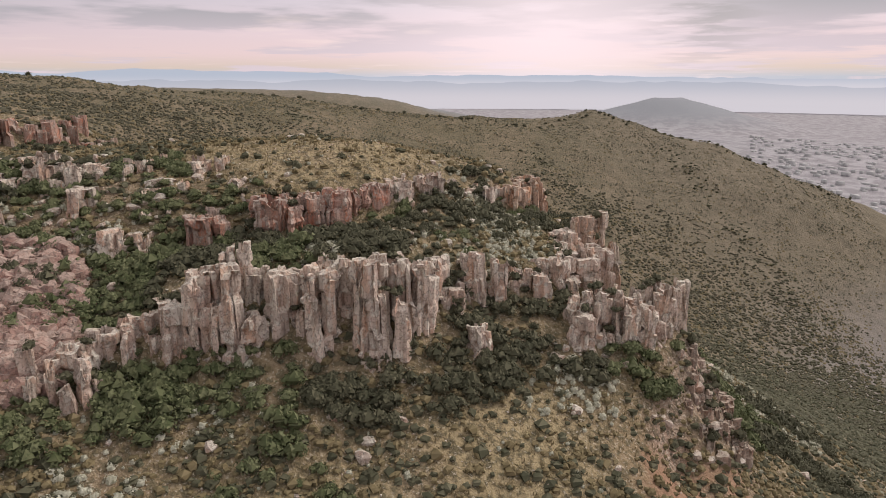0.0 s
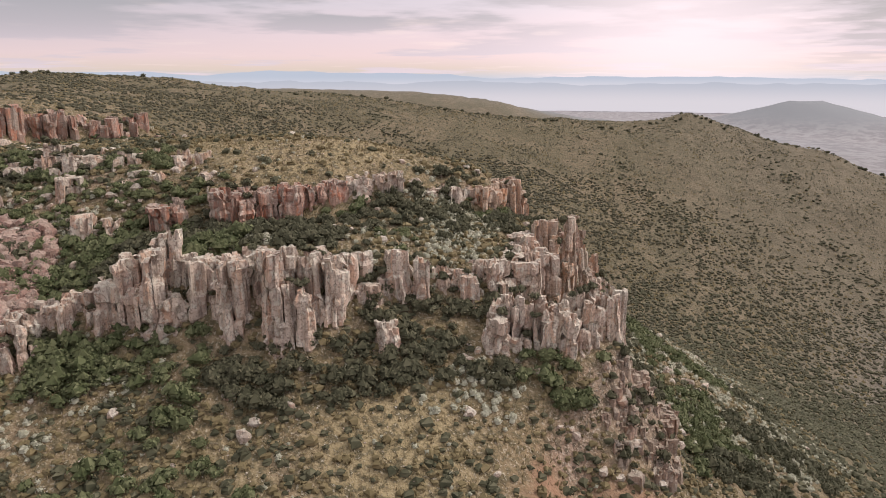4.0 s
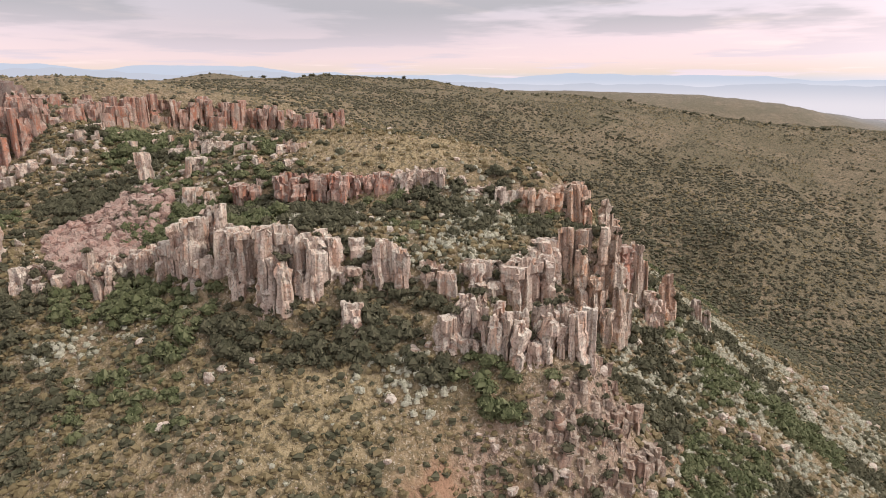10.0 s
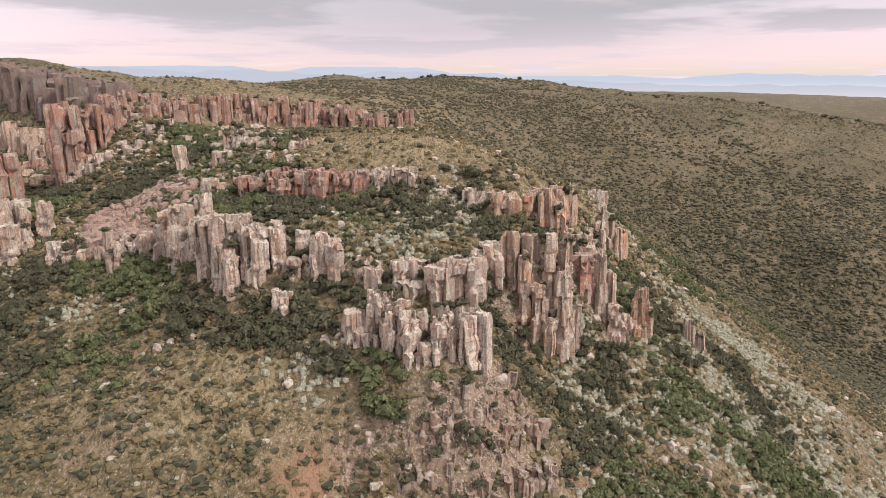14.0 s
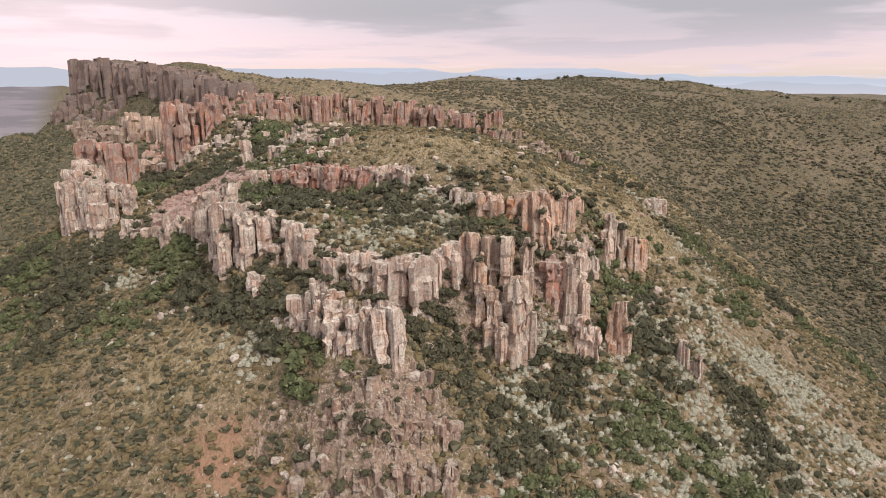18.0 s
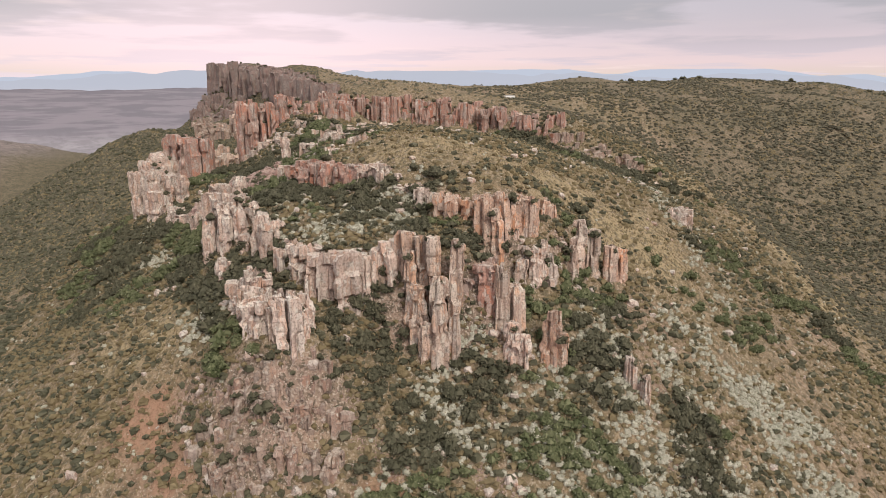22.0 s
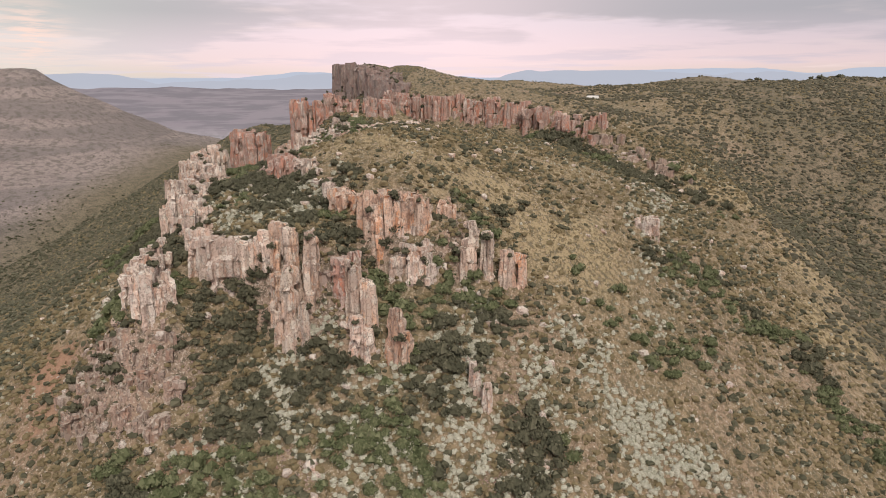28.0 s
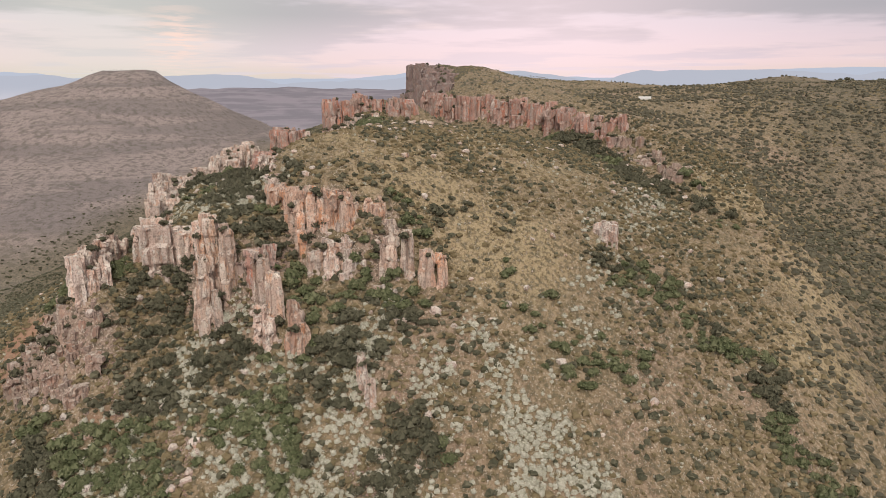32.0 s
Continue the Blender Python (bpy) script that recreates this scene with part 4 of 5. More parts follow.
THICKETS = [
    ([(-100, 119), (-78, 123), (-56, 124)], 11, 0.8), ([(-110, 34), (-84, 44), (-56, 60)], 10, 0.6), ([(-70, 40), (-40, 50), (-24, 62)], 9, 0.35),
    ([(-112, 44), (-85, 46), (-62, 68), (-42, 81.6), (-25, 83.6), (-8, 84.4), (6, 90), (13, 97)], 6, 0.95),
    ([(16, 93), (26, 95), (36, 97)], 4.5, 0.7), ([(-56, 98), (-35, 103), (-15, 110), (-4, 116)], 12, 1.0), ([(-4, 116), (4, 122), (10, 127), (18, 134)], 9, 0.75),
    ([(-120, 72), (-100, 78), (-85, 96), (-65, 106)], 16, 0.9), ([(-112, 116), (-95, 116), (-75, 111)], 10, 0.7),
    ([(-140, 174), (-122, 198), (-104, 212), (-78, 220), (-74, 235), (-62, 248)], 8, 1.0), ([(-72, 117), (-48, 119)], 7, 0.6), ([(29, 122), (42, 122), (50, 129), (64, 134), (88, 142)], 9, 1.0),
    ([(43, 136), (46, 150), (46, 164)], 6, 0.6), ([(52, 148), (54, 158), (64, 163), (84, 174)], 10, 0.85), ([(29, 149), (32, 162), (24, 166), (27, 172)], 7, 1.0), ([(46, 182), (58, 177)], 7, 0.7),
    ([(-5, 211), (-12, 227), (-5, 236), (-4, 248), (12, 250), (24, 262)], 5.5, 0.85), ([(53, 122), (66, 123), (78, 114), (95, 112)], 8, 0.75), ([(28, 135), (24, 148)], 6, 0.9), ([(30, 146), (30, 156), (27, 168)], 5, 0.9), ([(26, 123.4), (31, 126)], 4.5, 1.0), ([(38, 161), (40, 168)], 6, 0.7), ([(40, 141), (44, 146)], 5, 0.8), ([(0, 101), (20, 108)], 4, 0.9), ([(30, 107), (34, 118)], 5, 0.9), ([(3, 97), (12, 102)], 5, 1.0),
    ([(10, 192), (20, 205), (14, 220)], 7, 0.5), ([(-60, 320), (0, 320), (60, 308)], 14, 0.6), ([(-36, 116), (-60, 112)], 6, 0.8), ([(60, 111), (64, 126)], 6, 0.7), ([(-24, 72), (-14, 68)], 8, 0.45), ([(40, 100), (45, 106)], 4, 0.4), ([(-60, 56), (-40, 60)], 9, 0.4),
    ([(6, 137), (18, 140)], 5, 0.7), ([(36, 160), (38, 170)], 6, 0.5), ([(8, 168), (-4, 186)], 6, 0.3),
]
PALE = [
    ([(4, 111), (10, 118), (9, 130)], 11, 1.0), ([(14, 90), (25, 92)], 5, 0.45), ([(-35, 79), (-28, 82)], 5, 0.45), ([(-48, 67), (-42, 71)], 5, 0.7),
    ([(27, 187), (33, 194), (38, 198), (45, 203), (56, 208)], 8, 1.0), ([(33, 172), (46, 164), (57, 158), (66, 158)], 10, 0.7), ([(39, 139), (44, 131), (48, 138)], 7, 0.7), ([(58, 120), (66, 133), (80, 136)], 10, 0.75),
    ([(39, 177), (30, 197), (43, 211)], 11, 0.75), ([(50, 150), (62, 172), (80, 186)], 13, 0.7), ([(44, 156), (50, 170), (56, 182)], 9, 0.6), ([(-75, 106), (-58, 107)], 8, 0.45), ([(-35, 101), (-20, 104)], 5, 0.4), ([(-100, 64), (-70, 62)], 8, 0.3), ([(60, 200), (90, 210)], 16, 0.35), ([(80, 150), (95, 170)], 16, 0.4),
    ([(-62, 228), (-20, 214), (10, 210)], 9, 0.3),
]
GRASSY = [
    ([(-44, 132), (-20, 136), (-6, 150)], 17, 1.0), ([(-100, 155), (-60, 160)], 20, 0.8), ([(-6, 152), (-5, 176), (8, 188), (2, 205)], 14, 0.95), ([(30, 199), (49, 204), (72, 204)], 9, 0.6), ([(20, 215), (40, 225), (60, 228)], 10, 0.6), ([(-100, 228), (-65, 243), (-38, 256), (-20, 272), (10, 280)], 16, 0.9), ([(4, 200), (12, 222), (26, 241), (40, 250)], 10, 0.55), ([(-60, 165), (-32, 190), (-22, 204)], 18, 0.75),
    ([(-24, 60), (8, 76)], 16, 0.45), ([(-4, 79), (12, 84), (28, 89)], 6, 0.8), ([(30, 76), (60, 90)], 10, 0.4),
]


def weight(x, y, zones):
    return np.max([w * near_line(x, y, line, r) for line, r, w in zones], axis=0)


def scatter(count, box, chance):
    """Random places in box (x0, y0, x1, y1), kept by chance(x, y)."""
    x, y = RNG.uniform(box[0], box[2], count), RNG.uniform(box[1], box[3], count)
    keep = RNG.random(count) < chance(x, y)
    x, y = x[keep], y[keep]
    return np.stack([x, y, height(x, y)], 1)


def off_rock(p, d):
    c = np.array(COLUMN_SPOTS)
    keep = np.ones(len(p), bool)
    for k in range(len(c)):
        keep &= np.hypot(p[:, 0] - c[k, 0], p[:, 1] - c[k, 1]) > d
    return p[keep]


def bush_proto(leaves, size, seed, lumps=7, flat=0.75):
    """Leaf sprays (triangles) over a few lumps, about 1 across, standing on z = 0."""
    g = np.random.default_rng(seed)
    c = g.normal(0, 1, (lumps, 3))
    c = c / np.linalg.norm(c, axis=1)[:, None] * g.uniform(0.1, 0.26, (lumps, 1))
    c[:, 2] = np.abs(c[:, 2]) * 1.1 + 0.18
    r = g.uniform(0.17, 0.29, lumps)
    k = g.integers(0, lumps, leaves)
    d = g.normal(0, 1, (leaves, 3))
    d /= np.linalg.norm(d, axis=1)[:, None]
    p = c[k] + d * (r[k] * g.uniform(0.88, 1.06, leaves))[:, None]
    wide = np.array([0.5 / np.percentile(np.hypot(p[:, 0], p[:, 1]), 88)] * 2 + [1.0])
    p *= wide
    p[:, 2] = np.maximum(p[:, 2], 0.03) * flat * 1.15
    nrm = d + np.array([0, 0, 0.25]) + g.normal(0, 0.28, (leaves, 3))
    nrm /= np.linalg.norm(nrm, axis=1)[:, None]
    u = np.cross(nrm, g.normal(0, 1, (leaves, 3)))
    u /= np.linalg.norm(u, axis=1)[:, None]
    v = np.cross(nrm, u)
    h = size * g.uniform(0.6, 1.25, (leaves, 1))
    sprays = np.stack([p - u * h - v * h * 0.5, p + u * h - v * h * 0.5, p + v * h], 1).reshape(-1, 3)
    return np.concatenate([sprays] + [lump(g, c[q] * wide, r[q] * 0.74 * wide[0], flat * 1.15) for q in range(lumps)])


def lump(g, centre, r, flat):
    """A rough eight-sided core of twigs and leaves."""
    ends = [np.array(e, float) * r * g.uniform(0.85, 1.15) for e in ((1, 0, 0), (0, 1, 0), (-1, 0, 0), (0, -1, 0), (0, 0, 1), (0, 0, -1))]
    tri = [(ends[k], ends[(k + 1) % 4], ends[4]) for k in range(4)] + [(ends[(k + 1) % 4], ends[k], ends[5]) for k in range(4)]
    v = np.array(tri).reshape(-1, 3) + centre
    v[:, 2] *= flat
    return v


def clump_proto(seed, ring=5, rings=2):
    """A low closed bush of few facets, about 1 across, for the distance."""
    g = np.random.default_rng(seed)
    levels = [(0.5, 0.0), (0.45, 0.33)][:rings]
    v = [[(r * g.uniform(0.75, 1.2) * math.cos((k + 0.4 * g.uniform()) * math.tau / ring), r * g.uniform(0.75, 1.2) * math.sin((k + 0.4 * g.uniform()) * math.tau / ring), z * g.uniform(0.8, 1.2)) for k in range(ring)] for r, z in levels]
    top, tri = (g.uniform(-0.1, 0.1), g.uniform(-0.1, 0.1), g.uniform(0.42, 0.56) if rings > 1 else g.uniform(0.34, 0.46)), []
    for lo, hi in zip(v, v[1:]):
        for k in range(ring):
            j = (k + 1) % ring
            tri += [(lo[k], lo[j], hi[j]), (lo[k], hi[j], hi[k])]
    tri += [(v[-1][k], v[-1][(k + 1) % ring], top) for k in range(ring)]
    return np.array(tri).reshape(-1, 3)


def dome_proto(leaves, size, seed):
    """A tight rounded bush of leaf sprays facing outwards, about 1 across."""
    g = np.random.default_rng(seed)
    d = g.normal(0, 1, (leaves, 3))
    d[:, 2] = np.abs(d[:, 2]) * 1.1 - 0.25
    d /= np.linalg.norm(d, axis=1)[:, None]
    core = clump_proto(seed + 500, 6, 2)
    core[:, :2] *= 0.85
    p = d * g.uniform(0.40, 0.52, (leaves, 1)) * (1 + 0.18 * np.sin(3 * np.arctan2(d[:, 1], d[:, 0]) + seed))[:, None]
    p[:, 2] = p[:, 2] * 0.95 + 0.2
    nrm = d + g.normal(0, 0.25, (leaves, 3))
    nrm /= np.linalg.norm(nrm, axis=1)[:, None]
    u = np.cross(nrm, g.normal(0, 1, (leaves, 3)))
    u /= np.linalg.norm(u, axis=1)[:, None]
    v = np.cross(nrm, u)
    h = size * g.uniform(0.7, 1.2, (leaves, 1))
    return np.concatenate([core, np.stack([p - u * h - v * h * 0.5, p + u * h - v * h * 0.5, p + v * h], 1).reshape(-1, 3)])


def grass_proto(blades, seed):
    g = np.random.default_rng(seed)
    a = g.uniform(0, math.tau, blades)
    base = np.stack([np.cos(a), np.sin(a), 0 * a], 1) * g.uniform(0.02, 0.25, (blades, 1))
    side = np.stack([-np.sin(a), np.cos(a), 0 * a], 1) * 0.12
    tip = base * 2.2 + np.array([0, 0, 1]) * g.uniform(0.45, 0.9, (blades, 1))
    return np.stack([base - side, base + side, tip + side * 0.3, tip - side * 0.3], 1).reshape(-1, 3)


def stone_proto(seed, n=3):
    """A rough angular stone, about 1 across, as quads."""
    g = np.random.default_rng(seed)
    t = np.linspace(-1, 1, n)
    quads = []
    for ax in range(3):
        for sgn in (-1, 1):
            for i in range(n - 1):
                for j in range(n - 1):
                    q = []
                    for di, dj in ((0, 0), (1, 0), (1, 1), (0, 1))[::sgn]:
                        v = [0, 0, 0]
                        v[ax], v[(ax + 1) % 3], v[(ax + 2) % 3] = sgn, t[i + di], t[j + dj]
                        q.append(v)
                    quads.append(q)
    v = np.array(quads, float).reshape(-1, 3)
    v = v / np.maximum(np.linalg.norm(v, axis=1), 1e-6)[:, None] ** 0.75
    planes = g.normal(0, 1, (9, 3))
    planes /= np.linalg.norm(planes, axis=1)[:, None]
    for pl in planes:
        over = np.maximum(v @ pl - g.uniform(0.55, 0.85), 0)
        v -= over[:, None] * pl
    return v * np.array([0.55, 0.42, 0.4])


def strewn(name, protos, places, sizes, mat, label, category, tall=(0.8, 1.15), sink=0.05, tumble=0.0, sides=3):
    """Many copies joined into one mesh."""
    n = len(places)
    kinds, a = RNG.integers(0, len(protos), n), RNG.uniform(0, math.tau, n)
    tz = RNG.uniform(*tall, n)
    out = []
    for k, proto in enumerate(protos):
        m = kinds == k
        if not m.any():
            continue
        ca, sa, s = np.cos(a[m])[:, None], np.sin(a[m])[:, None], sizes[m][:, None]
        q = np.repeat(proto[None], m.sum(), 0)
        if tumble:
            b = RNG.uniform(-tumble, tumble, m.sum())[:, None]
            y, z = q[:, :, 1] * np.cos(b) - q[:, :, 2] * np.sin(b), q[:, :, 1] * np.sin(b) + q[:, :, 2] * np.cos(b)
            q = np.stack([q[:, :, 0], y, z], 2)
        x, y = (q[:, :, 0] * ca - q[:, :, 1] * sa) * s, (q[:, :, 0] * sa + q[:, :, 1] * ca) * s
        z = q[:, :, 2] * s * tz[m][:, None] - sink * s
        out.append((np.stack([x, y, z], 2) + places[m][:, None, :]).reshape(-1, 3))
    v = np.concatenate(out)
    ob = link_mesh(name, raw_mesh(name, v, np.arange(len(v)).reshape(-1, sides)), mat)
    return tagged(ob, label, category, kind="stuff")


BIG = [bush_proto(160, 0.074, k, 7, 0.85) for k in range(8)]
MID = [bush_proto(60, 0.115, 20 + k, 5, 0.9) for k in range(8)]
DOME = [dome_proto(34, 0.125, 80 + k) for k in range(8)]
SMALL = [np.concatenate([clump_proto(240 + k, 4, 2), bush_proto(4, 0.2, 40 + k, 1, 0.85)]) for k in range(8)]
FAR = [clump_proto(60 + k, 5, 1) for k in range(8)]
CLUMP = [clump_proto(160 + k, 4, 2) for k in range(8)]
NEAR = (-125, 25, 110, 262)

p = off_rock(scatter(36000, NEAR, lambda x, y: 0.85 * weight(x, y, THICKETS) * (1 - 0.8 * weight(x, y, GRASSY)) * np.clip(0.8 + 0.6 * wobble(x, y, 9, 11), 0.25, 1)), 1.0)
size = (RNG.uniform(0.55, 1.0, len(p)) ** 1.6 * 3.6 + 0.4) * np.clip(1 + 0.25 * wobble(p[:, 0], p[:, 1], 12, 12), 0.7, 1.3)
order = np.argsort(-size)
p, size = p[order], size[order]
# the largest shrubs are things of their own
GROWN = 280
CROWNS = {}
for kind, mat in (("dark", M_DARK), ("green", M_GREEN)):
    CROWNS[kind] = []
    for proto in BIG:
        me = raw_mesh("crown", proto, np.arange(len(proto)).reshape(-1, 3))
        me.materials.append(mat)
        CROWNS[kind].append(me)


def stem_mesh(seed):
    rnd = random.Random(seed)
    bm = bmesh.new()
    for q in range(4):
        a = q * math.tau / 4 + rnd.uniform(-0.5, 0.5)
        rings = []
        for t in (0.0, 0.5, 1.0):
            r, x, y = 0.035 * (1 - 0.7 * t), math.cos(a) * 0.22 * t, math.sin(a) * 0.22 * t
            rings.append([bm.verts.new((x + r * math.cos(w), y + r * math.sin(w), 0.42 * t - 0.08)) for w in (0, 1.57, 3.14, 4.71)])
        for lo, hi in zip(rings, rings[1:]):
            for w in range(4):
                bm.faces.new((lo[w], lo[(w + 1) % 4], hi[(w + 1) % 4], hi[w]))
    me = bpy.data.meshes.new("stem")
    bm.to_mesh(me)
    bm.free()
    me.materials.append(M_STEM)
    return me


STEMS = [stem_mesh(k) for k in range(4)]
rnd = random.Random(5)
for k in range(GROWN):
    green = wobble(p[k, 0], p[k, 1], 14, 13) > 0.15
    sh = new("shrub")
    sh.matrix_basis = Matrix.LocRotScale(Vector(p[k]), Euler((0, 0, rnd.uniform(0, 6.28))), Vector((size[k], size[k], size[k] * rnd.uniform(0.8, 1.1))))
    tagged(sh, "bright green leafy shrub on the rocky slope" if green else "dark olive leafy shrub on the rocky slope", "shrub", "large shrubs on the spur")
    for name, me in (("crown", CROWNS["green" if green else "dark"][k % 8]), ("stem", STEMS[k % 4])):
        part_ob = new(name, me)
        part_ob.parent = sh
for x, y, wide in ((-88, 238, 6.5), (-80, 241, 5.0)):
    tree = new("tree")
    tree.matrix_basis = Matrix.LocRotScale(Vector((x, y, float(height(x, y)[0]))), Euler((0, 0, x)), Vector((wide, wide, wide * 0.95)))
    tagged(tree, "dark green rounded tree in the gully below the wall", "tree", "trees in the gully")
    for name, me in (("crown", CROWNS["green"][3]), ("trunk", STEMS[1])):
        part_ob = new(name, me)
        part_ob.parent = tree
p, size = p[GROWN:], size[GROWN:]
green = wobble(p[:, 0], p[:, 1], 14, 13) > 0.15
strewn("dark_shrubs", BIG[:5], p[~green], size[~green], M_DARK, "thicket of dark olive shrubs below and between the cliffs", "shrubs")
strewn("green_shrubs", BIG[3:], p[green], size[green], M_GREEN, "thicket of green shrubs on the ledges", "shrubs")
spot = np.array(LEDGES)
strewn("ledge_shrubs", MID, spot, RNG.uniform(0.5, 1.0, len(spot)) ** 1.5 * 2.2 + 0.5, M_DARK, "small dark shrubs growing on ledges and in cracks of the cliffs", "shrubs", sink=0.12)
p = off_rock(scatter(120000, NEAR, lambda x, y: 1.0 * weight(x, y, PALE) * np.clip(0.6 + 0.8 * wobble(x, y, 6, 14), 0.08, 1)), 1.0)
strewn("pale_shrubs", DOME, p, RNG.uniform(0.5, 1.0, len(p)) ** 1.6 * 1.2 + 0.4, M_PALE, "rounded pale grey-green shrubs in clusters", "shrubs")
p = off_rock(scatter(150000, NEAR, lambda x, y: 0.25 * (1 - 0.93 * weight(x, y, GRASSY)) * np.clip(0.8 + 0.8 * wobble(x, y, 16, 15), 0.1, 1.4) * np.clip((111 - x) / 25, 0.1, 1)), 1.0)
half = RNG.random(len(p)) < 0.36
strewn("slope_bushes", SMALL, p[half], RNG.uniform(0.5, 1.0, half.sum()) ** 2 * 2.0 + 0.3, M_DARK, "scattered small dark bushes on the grass slopes", "bushes")
strewn("dry_bushes", SMALL, p[~half], RNG.uniform(0.5, 1.0, (~half).sum()) ** 2 * 1.7 + 0.3, M_DRY, "scattered dry brown bushes on the grass slopes", "bushes")
p = off_rock(scatter(40000, NEAR, lambda x, y: 0.12 * np.clip(0.5 + 0.9 * wobble(x, y, 12, 19), 0, 1) * (1 - 0.8 * weight(x, y, GRASSY))), 1.0)
strewn("pale_bushes", DOME, p, RNG.uniform(0.5, 1.1, len(p)), M_PALE, "small pale grey bushes scattered over the slopes", "bushes")
TUFTS = [grass_proto(2, k) for k in range(6)]
p = off_rock(scatter(120000, NEAR, lambda x, y: 0.30 + 0.25 * wobble(x, y, 10, 16) + 0.4 * weight(x, y, GRASSY)), 0.9)
strewn("grass_tufts", TUFTS, p, RNG.uniform(0.5, 1.2, len(p)), M_GRASS, "dry tan grass tufts covering the slopes", "grass", tall=(0.5, 0.9), sides=4)


def around(x, y):
    r = np.hypot(x + 20, y - 140)
    return (r > 110) & ~((x > NEAR[0]) & (x < NEAR[2]) & (y > NEAR[1]) & (y < NEAR[3]))


def bushy(x, y):
    east = np.clip((x - 20) / 120, 0, 1) * np.clip((y - 330) / 60, 0, 1)
    return np.clip(0.42 + 0.3 * wobble(x, y, 45, 17) + 0.2 * wobble(x, y, 13, 18), 0.06, 0.85) * (1 - 0.2 * east)


GULLIES = [([(-110, 284), (-70, 292), (-40, 300), (0, 300)], 22, 0.9), ([(-100, 330), (-40, 345), (30, 335)], 24, 0.6), ([(-90, 312), (-10, 318), (40, 306), (100, 300), (250, 300)], 42, 0.9), ([(92, 120), (110, 180), (130, 250), (190, 290)], 42, 0.9), ([(60, 470), (110, 400), (130, 330)], 16, 0.3), ([(180, 520), (200, 440), (230, 330)], 18, 0.3), ([(-120, 500), (-80, 420), (-50, 340)], 14, 0.3)]
TINY = [clump_proto(90 + k, 4, 2) for k in range(8)]
p = scatter(38000, (-150, 100, 330, 530), lambda x, y: around(x, y) * weight(x, y, GULLIES) * np.clip(0.75 + 0.5 * wobble(x, y, 14, 31), 0.1, 1))
APRON = [([(-300, 50), (-240, 62), (-200, 78), (-165, 74), (-138, 66)], 24, 1.0), ([(-160, 118), (-150, 140), (-138, 165), (-122, 190)], 9, 0.9), ([(-170, 40), (-130, 44), (-60, 20), (20, 30)], 24, 0.7)]
p = np.concatenate([p, scatter(16000, (-320, -20, 60, 240), lambda x, y: around(x, y) * weight(x, y, APRON)), scatter(46000, (-480, -300, 80, 40), lambda x, y: around(x, y) * np.clip(0.45 + 0.4 * wobble(x, y, 22, 33), 0.1, 0.9) * np.clip((y + 250) / 160, 0, 1) * np.clip((x + 470) / 120, 0, 1))])
strewn("gully_bushes", TINY, p, RNG.uniform(0.5, 1.0, len(p)) ** 1.5 * 2.4 + 0.6, M_DARK, "dense dark bushes along the gullies of the valley side", "bushes")
p = scatter(52000, (-170, -30, 90, 110), lambda x, y: 0.55 * np.clip(0.6 + 0.8 * wobble(x, y, 5, 32), 0.05, 1) * (height(x, y) < -42) * np.clip((90 - x) / 30, 0, 1) * (1 - 0.5 * weight(x, y, GRASSY)))
p = off_rock(p, 1.0)
half = RNG.random(len(p)) < 0.4
strewn("low_scrub", TINY, p[~half], RNG.uniform(0.5, 1.0, (~half).sum()) ** 2 * 1.1 + 0.3, M_DRY, "low olive-brown scrub mottling the grass slope", "scrub")
strewn("dark_scrub", TINY, p[half], RNG.uniform(0.5, 1.0, half.sum()) ** 2 * 1.5 + 0.4, M_DARK, "small dark bushes mottling the grass slope", "scrub")
p = off_rock(scatter(52000, (58, -40, 290, 290), lambda x, y: np.clip((x - 58) / 40, 0, 1) * np.clip(0.5 + 0.6 * wobble(x, y, 26, 41) + 0.25 * wobble(x, y, 8, 42), 0.08, 1)), 1.0)
strewn("valley_side_bushes", CLUMP, p, RNG.uniform(0.4, 1.0, len(p)) ** 1.7 * 2.4 + 0.3, M_DARK, "dark bushes crowding the valley side", "bushes")
p = np.concatenate([scatter(120000, (-330, 190, 330, 620), lambda x, y: around(x, y) * bushy(x, y)), scatter(40000, (-230, 262, 250, 470), lambda x, y: around(x, y) * np.clip(1.4 * bushy(x, y) + 0.1, 0, 1) * (1 - weight(x, y, GRASSY)) * np.clip((x + 230) / 130, 0, 1) * np.clip((470 - y) / 120, 0, 1)), scatter(34000, (-520, -70, 260, 200), lambda x, y: around(x, y) * bushy(x, y)), scatter(60000, (-520, -80, -112, 120), lambda x, y: around(x, y) * 0.8), scatter(9000, (-520, 100, -120, 420), lambda x, y: around(x, y) * 0.5 * bushy(x, y))])
half = RNG.random(len(p)) < 0.7
far_size = (RNG.uniform(0.4, 1.0, len(p)) ** 1.5 * 2.1 + 0.4) * (1 - 0.08 * np.clip((p[:, 0] - 20) / 120, 0, 1) * np.clip((p[:, 1] - 330) / 60, 0, 1))
near_by = half & (p[:, 1] < 440) & (p[:, 0] < 220) & (p[:, 1] > 200)
half &= ~near_by
SQUAT = [clump_proto(360 + k, 4, 2) for k in range(8)]
strewn("hillside_bushes", SQUAT, p[near_by], far_size[near_by], M_FAR, "dark bushes covering the slope across the gully", "bushes")
strewn("far_bushes", FAR, p[half], far_size[half], M_FAR, "dark bushes dotted over the far hillside", "bushes")
dry = ~(half | near_by)
strewn("far_dry_bushes", FAR, p[dry], far_size[dry], M_DRY, "dry bushes dotted over the far hillside", "bushes")
